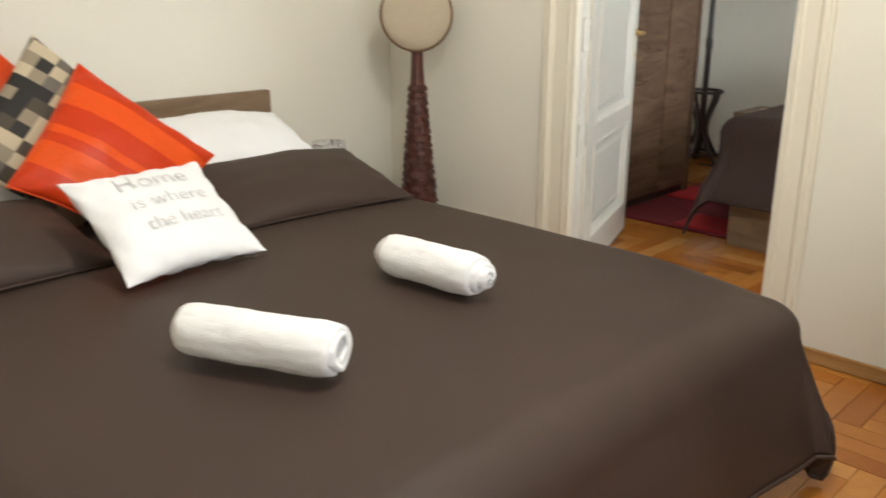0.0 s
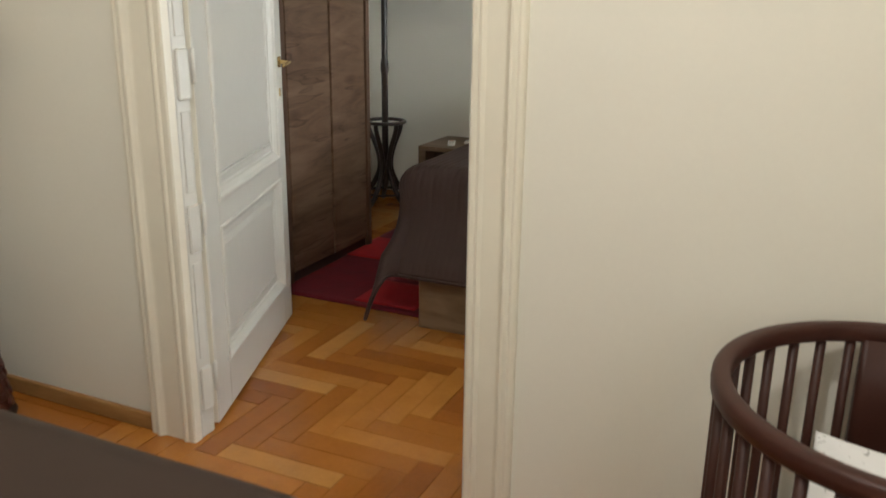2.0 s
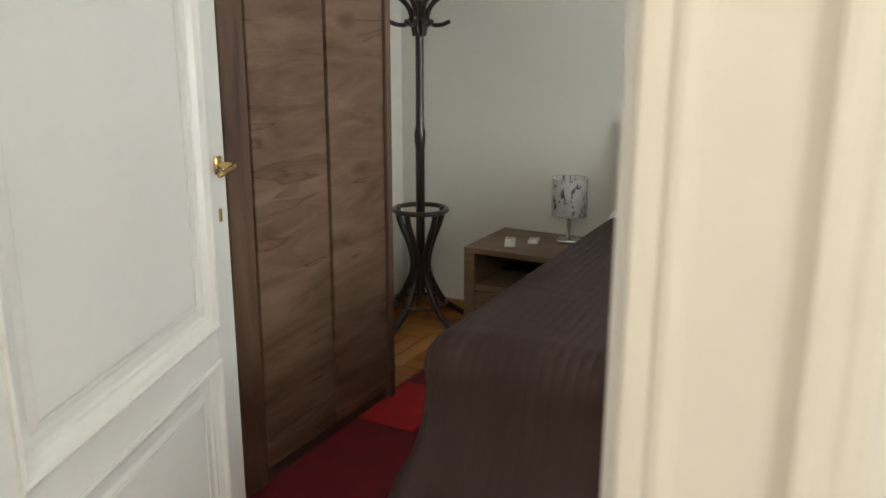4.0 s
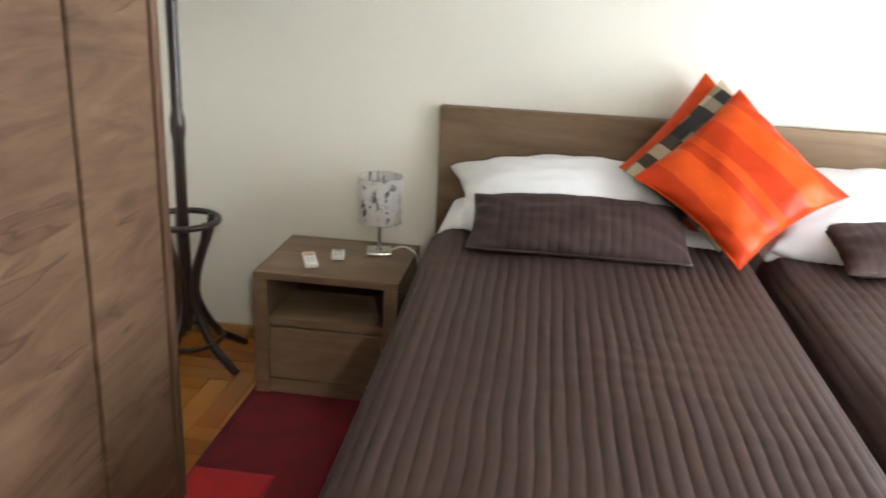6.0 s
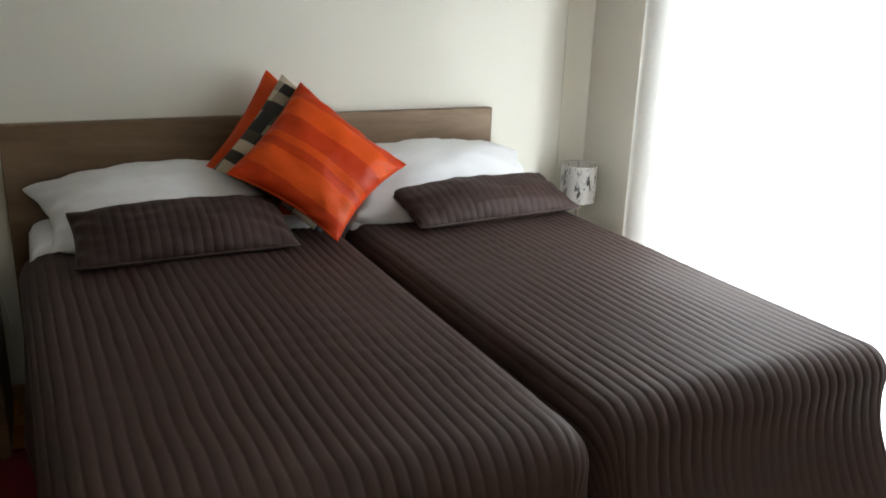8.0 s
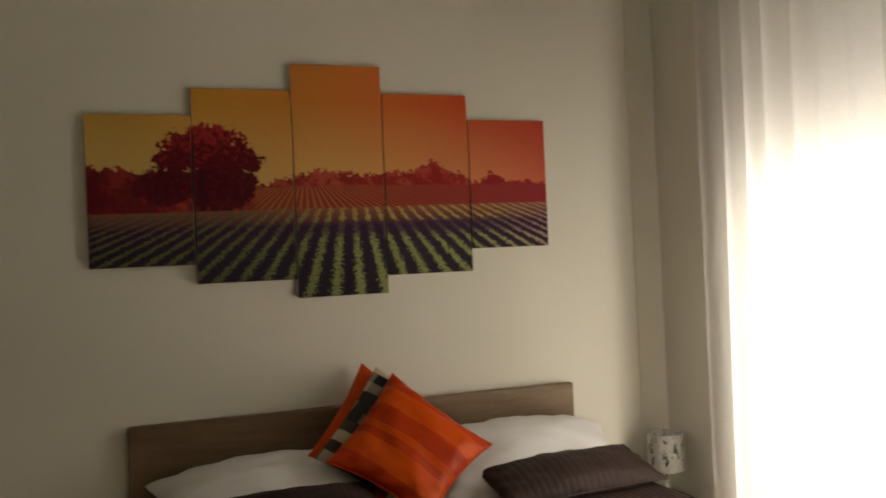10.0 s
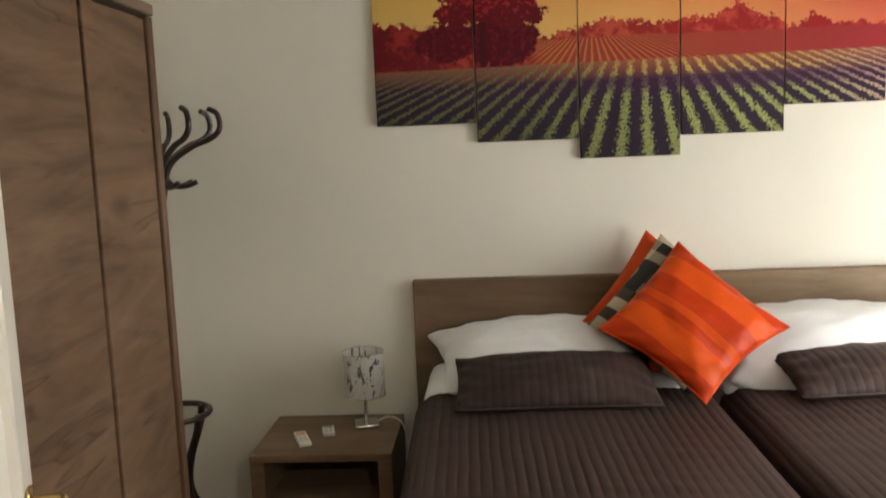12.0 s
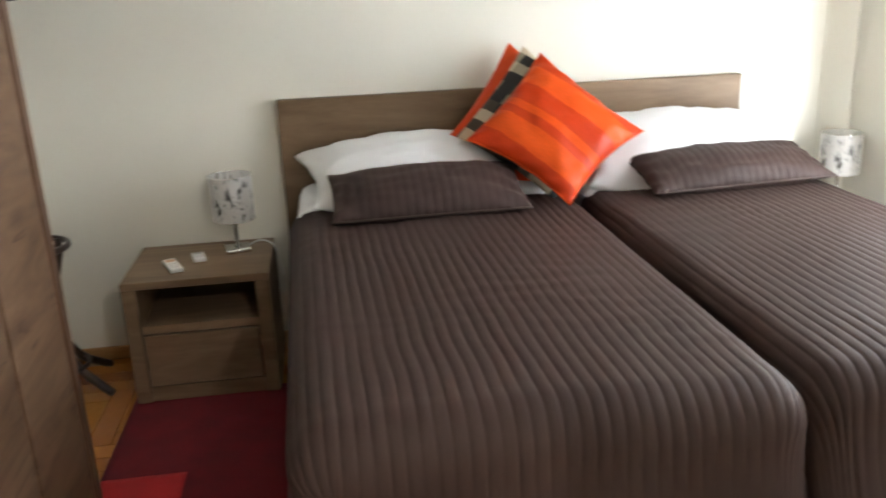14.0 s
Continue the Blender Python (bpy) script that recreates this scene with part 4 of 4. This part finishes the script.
# ---- floor lamp in the corner ----
def floor_lamp():
    ob = thing("floor_lamp", "floor lamp with a tapering woven brown leather stand", "lamp", -0.735, -3.325, 0)
    leather = plain("brown_woven_leather", (0.075, 0.020, 0.013), 0.38, 0.6, 26, 120, 0.7)
    lip = plain("dark_leather_edge", (0.03, 0.012, 0.008), 0.5, 0.2)

    def centre(z):
        return 0.022 * (1 - z), -0.012 * (1 - z)

    def radius(z):
        return 0.027 + 0.088 * max(0.0, 1 - z / 0.98) ** 1.25

    def place(u, v):
        z = 0.03 + 1.0 * v
        a = u * math.tau
        r = radius(z) * (1 + 0.04 * math.sin(9 * a + 40 * v))
        cx, cy = centre(z)
        return (cx + r * math.cos(a), cy + r * math.sin(a), z)

    part("stand", sheet(36, 40, place), leather, ob, "", True)
    part("foot", lathe([(0.12, 0), (0.125, 0.012), (0.118, 0.03), (0.05, 0.034)], 28, 0.022, -0.012), lip, ob, "", True)
    rng = random.Random(5)
    scale = bmesh.new()
    scale_mesh = None
    for row in range(25):
        z = 0.05 + row * 0.033
        n = max(5, int(radius(z) * 95))
        for k in range(n):
            a = (k + 0.5 * (row % 2)) * math.tau / n + rng.uniform(-0.1, 0.1)
            if scale_mesh is None:
                box(scale, -0.5, -0.5, -0.5, 0.5, 0.5, 0.5, 0.2, 1)
                strip = part("leather_strip", scale, leather, ob)
                scale_mesh = strip.data
            else:
                strip = new("leather_strip", scale_mesh)
                strip.parent = ob
            cx, cy = centre(z)
            r = radius(z) + 0.003
            m = pose(cx + r * math.cos(a), cy + r * math.sin(a), z, 0, 0, math.degrees(a)) @ pose(0, 0, 0, rng.uniform(-22, 22), rng.uniform(-26, 2), 0)
            strip.matrix_basis = m @ Matrix.Diagonal((0.011, 0.036 + rng.uniform(-0.006, 0.006), 0.026 + rng.uniform(-0.004, 0.006), 1))
    film = plain("beige_linen_shade", (0.50, 0.42, 0.31), 0.8, 0.06, 20, 400, 0.3)
    RS = 0.158
    turn = pose(0, 0, 1.012 + RS, 0, 0, -45)

    def face(u, v):
        a = u * math.tau
        r, w = ((0.0, 0.058), (0.09, 0.056), (0.145, 0.047), (RS, 0.036), (RS, -0.036), (0.145, -0.047), (0.09, -0.056), (0.0, -0.058))[round(v * 7)]
        return turn @ Vector((w, r * math.cos(a), r * math.sin(a)))

    shade = part("shade", sheet(56, 7, face), film, ob, "round beige fabric disc shade", True)
    braid = plain("brown_braid", (0.16, 0.09, 0.045), 0.7, 0.2)
    for w in (-0.037, 0.037):
        part("trim", tube([turn @ Vector((w, (RS + 0.001) * math.cos(k * math.tau / 56), (RS + 0.001) * math.sin(k * math.tau / 56))) for k in range(56)], 0.006, 8, True), braid, shade, "brown braid edge", True)
    part("neck", lathe([(0.02, 0.98), (0.014, 0.995), (0.014, 1.014), (0.004, 1.016)], 14), CHROME, ob, "", True)


floor_lamp()


# ---- crib ----
def crib():
    ob = thing("crib", "round dark walnut crib with upright bars", "crib", 1.838, -3.493, 0)
    R, top, low = 0.311, 0.69, 0.10

    def ring(z0, z1, w, name):
        def place(u, v):
            a, b = u * math.tau, v * math.tau
            c, s = math.cos(b), math.sin(b)
            e = 0.6
            cx = math.copysign(abs(c) ** e, c) * w / 2
            cz = math.copysign(abs(s) ** e, s) * (z1 - z0) / 2
            return ((R + cx) * math.cos(a), (R + cx) * math.sin(a), (z0 + z1) / 2 + cz)
        part(name, sheet(72, 14, place), CRIB_WOOD, ob, "", True)

    ring(top - 0.008, top + 0.030, 0.034, "top_rail")
    ring(low - 0.05, low + 0.012, 0.032, "bottom_rail")
    bar = None
    n = 34
    boards = (math.radians(98), math.radians(264))
    for k in range(n):
        a = (k + 0.35) * math.tau / n
        if any(abs((a - b + math.pi) % math.tau - math.pi) < 0.2 for b in boards):
            continue
        if bar is None:
            p = part("bar", lathe([(0.0095, low), (0.0095, top)], 10), CRIB_WOOD, ob, "", True)
            bar = p.data
        else:
            p = new("bar", bar)
            p.parent = ob
        p.matrix_basis = pose(R * math.cos(a), R * math.sin(a), 0)
    for b in boards:
        def place(u, v):
            a = b + (u - 0.5) * 0.28
            return (R * math.cos(a), R * math.sin(a), low + (top - low) * v)
        part("end_board", sheet(10, 4, place, thick=0.02), CRIB_WOOD, ob, "", True)
        part("castor", lathe([(0.012, 0.0), (0.022, 0.006), (0.022, 0.034), (0.012, 0.05)], 14, R * math.cos(b), R * math.sin(b)), BENTWOOD, ob, "", True)
        part("castor", lathe([(0.012, 0.0), (0.022, 0.006), (0.022, 0.034), (0.012, 0.05)], 14, R * math.cos(b + 1.57), R * math.sin(b + 1.57)), BENTWOOD, ob, "", True)
    part("base_board", lathe([(0.275, 0.16), (0.292, 0.165), (0.292, 0.20), (0.275, 0.205)], 48), CRIB_WOOD, ob, "", True)


crib()
bm = bmesh.new()
rings = [(0.02, 0.285), (0.2, 0.285), (0.25, 0.28), (0.279, 0.262), (0.286, 0.24), (0.282, 0.222), (0.265, 0.2065)]
lathe(list(reversed([(r, z) for r, z in rings])), 64, 1.838, -3.493, bm)
for v in bm.verts:
    v.co.z += 0.008 * noise.noise(Vector((v.co.x * 14, v.co.y * 14, v.co.z * 5)))
    v.co.z = max(v.co.z, 0.2055)
tagged(part("crib_mattress", bm, WHITE_COTTON, None, "", True), "round crib mattress with a rumpled white sheet", "mattress")
SPRIG = plain("white_cotton_with_grey_sprigs", (0.80, 0.80, 0.80), 0.8, 0.04)
snt = SPRIG.node_tree
sprig = ramp(snt, noise_tex(snt, coords(snt, (1, 1, 1)), 26, 1, 0.4, 2.5), [(0.66, (0.82, 0.81, 0.80)), (0.69, (0.28, 0.27, 0.26)), (0.72, (0.82, 0.81, 0.80))])
snt.links.new(sprig, snt.nodes["Principled BSDF"].inputs["Base Color"])
cushion("crib_pillow", "small white crib pillow with grey sprigs", "pillow", pose(1.865, -3.385, 0.395, 58, 0, -12), 0.38, 0.28, 0.11, SPRIG, 0.05, 0.01, 41)


# ---- five-part canvas print ----
def vineyard():
    """A sunset over vine rows: sky, tree line, one large tree and converging rows."""
    m, nt, b = nodes_of("vineyard_canvas_print")
    tc, sep = nt.nodes.new("ShaderNodeTexCoord"), nt.nodes.new("ShaderNodeSeparateXYZ")
    pos = tc.outputs["Object"]
    nt.links.new(pos, sep.inputs[0])
    X, Z = sep.outputs[0], sep.outputs[2]

    def step(a, edge, soft=0.006):
        """1 where a is above edge."""
        return calc(nt, "MINIMUM", calc(nt, "MAXIMUM", calc(nt, "DIVIDE", calc(nt, "SUBTRACT", a, edge), soft), 0.0), 1.0)

    n1 = noise_tex(nt, coords(nt, (1, 0, 1), "Object"), 9, 4, 0.6)
    nf = noise_tex(nt, pos, 55, 4, 0.7)
    nm = noise_tex(nt, pos, 20, 4, 0.6)
    fx = calc(nt, "DIVIDE", calc(nt, "ADD", X, 0.11), 1.88)
    high = ramp(nt, fx, [(0.0, (0.56, 0.32, 0.05)), (0.3, (0.66, 0.28, 0.05)), (0.55, (0.70, 0.19, 0.045)), (0.8, (0.66, 0.085, 0.03)), (1.0, (0.56, 0.035, 0.03))])
    lowc = ramp(nt, fx, [(0.0, (0.68, 0.47, 0.16)), (0.5, (0.74, 0.42, 0.14)), (0.8, (0.72, 0.26, 0.11)), (1.0, (0.66, 0.14, 0.08))])
    up = calc(nt, "MINIMUM", calc(nt, "MAXIMUM", calc(nt, "DIVIDE", calc(nt, "SUBTRACT", Z, 1.95), 0.32), 0.0), 1.0)
    col = mix(nt, up, lowc, high)
    # tree line: its height along the picture, roughened into crowns
    heights = [(0.0, 2.005), (0.07, 2.0), (0.10, 1.975), (0.325, 1.925), (0.378, 1.958), (0.452, 1.985), (0.56, 1.975), (0.67, 1.985), (0.716, 2.03), (0.75, 1.985), (0.785, 1.975), (0.814, 1.93), (0.862, 1.985), (0.905, 1.935), (0.95, 1.945), (1.0, 1.925)]
    base = ramp(nt, fx, [(p, ((h - 1.8) / 0.4,) * 3) for p, h in heights])
    hgt = calc(nt, "MULTIPLY_ADD", base, 0.4, 1.80)
    hgt = calc(nt, "ADD", hgt, calc(nt, "MULTIPLY", calc(nt, "SUBTRACT", nm, 0.5), 0.05))
    hgt = calc(nt, "ADD", hgt, calc(nt, "MULTIPLY", calc(nt, "SUBTRACT", nf, 0.5), 0.10))
    trees = calc(nt, "SUBTRACT", 1.0, step(Z, hgt))
    tcol = mix(nt, step(nm, 0.48, 0.14), ramp(nt, fx, [(0.0, (0.13, 0.008, 0.012)), (0.3, (0.22, 0.02, 0.02)), (0.6, (0.34, 0.025, 0.022)), (1.0, (0.34, 0.016, 0.02))]), ramp(nt, fx, [(0.0, (0.26, 0.016, 0.018)), (0.3, (0.45, 0.08, 0.045)), (0.6, (0.52, 0.07, 0.045)), (1.0, (0.50, 0.045, 0.04))]))
    col = mix(nt, trees, col, tcol)
    # far field
    far = calc(nt, "SUBTRACT", 1.0, step(calc(nt, "ADD", Z, calc(nt, "MULTIPLY", calc(nt, "SUBTRACT", n1, 0.5), 0.02)), 1.928))
    fan = calc(nt, "DIVIDE", calc(nt, "SUBTRACT", X, 0.70), calc(nt, "SUBTRACT", 2.01, Z))
    fl = calc(nt, "SINE", calc(nt, "ADD", calc(nt, "MULTIPLY", fan, 34.0), calc(nt, "MULTIPLY", nf, 2.0)))
    fcol = mix(nt, step(fl, 0.1, 0.7), ramp(nt, fx, [(0.0, (0.20, 0.035, 0.02)), (0.35, (0.30, 0.06, 0.03)), (0.7, (0.28, 0.025, 0.025)), (1.0, (0.30, 0.02, 0.03))]), ramp(nt, fx, [(0.0, (0.36, 0.10, 0.04)), (0.4, (0.50, 0.15, 0.06)), (0.7, (0.46, 0.09, 0.05)), (1.0, (0.42, 0.05, 0.05))]))
    col = mix(nt, calc(nt, "MULTIPLY", far, step(X, 0.45, 0.08)), col, fcol)

    # large tree with the bushes about its foot
    def clump(cx, cz, rx, rz, rough):
        ex, ez = calc(nt, "DIVIDE", calc(nt, "SUBTRACT", X, cx), rx), calc(nt, "DIVIDE", calc(nt, "SUBTRACT", Z, cz), rz)
        r = calc(nt, "SQRT", calc(nt, "ADD", calc(nt, "MULTIPLY", ex, ex), calc(nt, "MULTIPLY", ez, ez)))
        r = calc(nt, "ADD", r, calc(nt, "MULTIPLY", calc(nt, "SUBTRACT", nm, 0.5), rough))
        r = calc(nt, "ADD", r, calc(nt, "MULTIPLY", calc(nt, "SUBTRACT", nf, 0.5), rough))
        return calc(nt, "SUBTRACT", 1.0, step(r, 0.95, 0.08))

    crown = calc(nt, "MAXIMUM", clump(0.32, 2.078, 0.160, 0.085, 1.5), calc(nt, "MAXIMUM", clump(0.41, 2.04, 0.115, 0.06, 1.5), clump(0.20, 2.035, 0.075, 0.045, 1.5)))
    bushes = calc(nt, "MAXIMUM", clump(0.37, 1.935, 0.135, 0.095, 0.6), clump(0.17, 1.935, 0.12, 0.07, 0.6))
    trunk = calc(nt, "MULTIPLY", calc(nt, "SUBTRACT", 1.0, step(calc(nt, "ABSOLUTE", calc(nt, "SUBTRACT", X, 0.30)), 0.009)), calc(nt, "MULTIPLY", step(Z, 1.82), calc(nt, "SUBTRACT", 1.0, step(Z, 2.0))))
    col = mix(nt, bushes, col, mix(nt, step(nf, 0.5, 0.14), (0.085, 0.006, 0.012), (0.17, 0.012, 0.016)))
    col = mix(nt, crown, col, mix(nt, step(calc(nt, "ADD", nf, calc(nt, "MULTIPLY", calc(nt, "SUBTRACT", Z, 2.06), 1.6)), 0.5, 0.16), (0.12, 0.007, 0.013), (0.40, 0.028, 0.024)))
    col = mix(nt, trunk, col, (0.07, 0.008, 0.012))
    # near rows
    near = calc(nt, "SUBTRACT", 1.0, step(calc(nt, "ADD", Z, calc(nt, "MULTIPLY", fx, -0.015)), 1.832))
    fan2 = calc(nt, "DIVIDE", calc(nt, "SUBTRACT", X, 0.88), calc(nt, "SUBTRACT", 2.12, Z))
    wob = calc(nt, "MULTIPLY", calc(nt, "SUBTRACT", noise_tex(nt, pos, 110, 3, 0.7), 0.5), 6.5)
    rows = calc(nt, "SINE", calc(nt, "ADD", calc(nt, "MULTIPLY", fan2, 37.0), wob))
    depth = calc(nt, "DIVIDE", calc(nt, "SUBTRACT", 1.84, Z), 0.35)
    green = ramp(nt, depth, [(0.0, (0.52, 0.34, 0.10)), (0.13, (0.50, 0.38, 0.12)), (0.17, (0.10, 0.05, 0.09)), (0.27, (0.12, 0.07, 0.10)), (0.36, (0.32, 0.36, 0.13)), (1.0, (0.30, 0.33, 0.13))])
    green = mix(nt, step(fx, 0.82, 0.2), green, (0.42, 0.26, 0.24))
    green = mix(nt, calc(nt, "SUBTRACT", 1.0, step(fx, 0.28, 0.3)), green, (0.13, 0.14, 0.06))
    soil = ramp(nt, depth, [(0.0, (0.30, 0.10, 0.06)), (0.13, (0.14, 0.05, 0.05)), (0.2, (0.05, 0.018, 0.045)), (0.5, (0.03, 0.02, 0.035)), (1.0, (0.025, 0.016, 0.028))])
    leafy = ramp(nt, noise_tex(nt, pos, 130, 3, 0.7), [(0.35, (0.55, 0.55, 0.5)), (0.65, (1.25, 1.25, 1.2))])
    col = mix(nt, near, col, mix(nt, step(rows, 0.15, 0.6), soil, mix(nt, 1.0, green, leafy, "MULTIPLY")))
    nt.links.new(col, b.inputs["Base Color"])
    b.inputs["Roughness"].default_value = 0.65
    b.inputs["Specular IOR Level"].default_value = 0.15
    weave = noise_tex(nt, pos, 500, 2)
    bump(nt, b, weave, 0.15, 0.001)
    return m


PRINT = vineyard()
EDGE = plain("canvas_edge", (0.35, 0.25, 0.16), 0.8)
EX = (-0.113, 0.267, 0.650, 1.024, 1.402, 1.766)
EZ = ((1.636, 2.208), (1.562, 2.313), (1.487, 2.420), (1.560, 2.311), (1.656, 2.207))
for k, (z0, z1) in enumerate(EZ):
    ob = thing("canvas_print", "canvas panel of a vineyard at sunset, one of five", "picture", 0, 0, -0.05, 0, "five-part canvas")
    part("stretcher", boxed(EX[k] + 0.004, -0.018, z0 + 0.002, EX[k + 1] - 0.004, -0.0005, z1 - 0.002), EDGE, ob)
    part("canvas", boxed(EX[k] + 0.002, -0.023, z0, EX[k + 1] - 0.002, -0.0185, z1, 0.002, 2), PRINT, ob)


# ---- ceiling lamp over the double bed ----
def ceiling_lamp():
    ob = thing("ceiling_lamp", "plain white glass pendant lamp hanging from the ceiling", "lamp", 1.35, -4.75, 0)
    part("rose", lathe([(0.05, CEILING_Z - 0.03), (0.06, CEILING_Z - 0.02), (0.06, CEILING_Z - 0.0005)], 24), PLASTIC, ob, "", True)
    part("cord", tube([(0, 0, 2.78), (0, 0, CEILING_Z - 0.03)], 0.004, 8), PLASTIC, ob)
    part("cap", lathe([(0.05, 2.74), (0.045, 2.77), (0.012, 2.785)], 24), CHROME, ob, "", True)


ceiling_lamp()


# ---- parquet strips ----
PW, PN = 0.08, 5
OAK_STRIP, OAK_REST = parquet_material("varnished_oak_strip", False), parquet_material("varnished_oak_floor", True)


def strip_mesh(name, lx, ly):
    bm = bmesh.new()
    g, z = 0.0006, -0.005
    box(bm, g, g, z - 0.012, lx - g, ly - g, 0)
    top = [v for v in bm.verts if v.co.z > -0.001]
    for v in top:
        v.co.x += 0.0008 * (1 if v.co.x < lx / 2 else -1)
        v.co.y += 0.0008 * (1 if v.co.y < ly / 2 else -1)
    me = bpy.data.meshes.new(name)
    bmesh.ops.recalc_face_normals(bm, faces=bm.faces)
    bm.to_mesh(me)
    bm.free()
    me.materials.append(OAK_STRIP)
    return me


across, ahead = strip_mesh("strip_across", PW * PN, PW), strip_mesh("strip_ahead", PW, PW * PN)
verts, faces, singles = [], [], 0
rng = random.Random(11)
for k in range(-20, 120):
    for mm in range(-14, 14):
        for kind in (0, 1):
            x = (k + 2 * PN * mm - (1 if kind else 0)) * PW - 1.4
            y = k * PW + Y_A - 0.2
            lx, ly = (PW, PW * PN) if kind else (PW * PN, PW)
            cx, cy = x + lx / 2, y + ly / 2
            if not (XL - 0.15 < cx < XR + 0.15 and Y_A - 0.1 < cy < 0.1):
                continue
            dz = rng.uniform(-0.0007, 0.0)
            seen = (-0.75 < cx < 0.95 and -3.35 < cy < -1.6) or (1.0 < cx < 2.3 and -4.3 < cy < -3.1) or (-1.1 < cx < -0.35 and -1.6 < cy < 0)
            if seen and singles < 300:
                s = new("strip", ahead if kind else across)
                s.parent = floor
                s.location = (x, y, dz)
                singles += 1
            else:
                b0 = len(verts)
                g = 0.0012
                for zz, gg in ((-0.017, 0.0006), (dz, g)):
                    verts += [(x + gg, y + gg, zz), (x + lx - gg, y + gg, zz), (x + lx - gg, y + ly - gg, zz), (x + gg, y + ly - gg, zz)]
                faces += [(b0 + 4, b0 + 5, b0 + 6, b0 + 7)] + [(b0 + i, b0 + (i + 1) % 4, b0 + 4 + (i + 1) % 4, b0 + 4 + i) for i in range(4)]
me = bpy.data.meshes.new("parquet")
me.from_pydata(verts, [], faces)
me.materials.append(OAK_REST)
rest = tagged(new("parquet_rest", me), kind="stuff")
rest.parent = floor
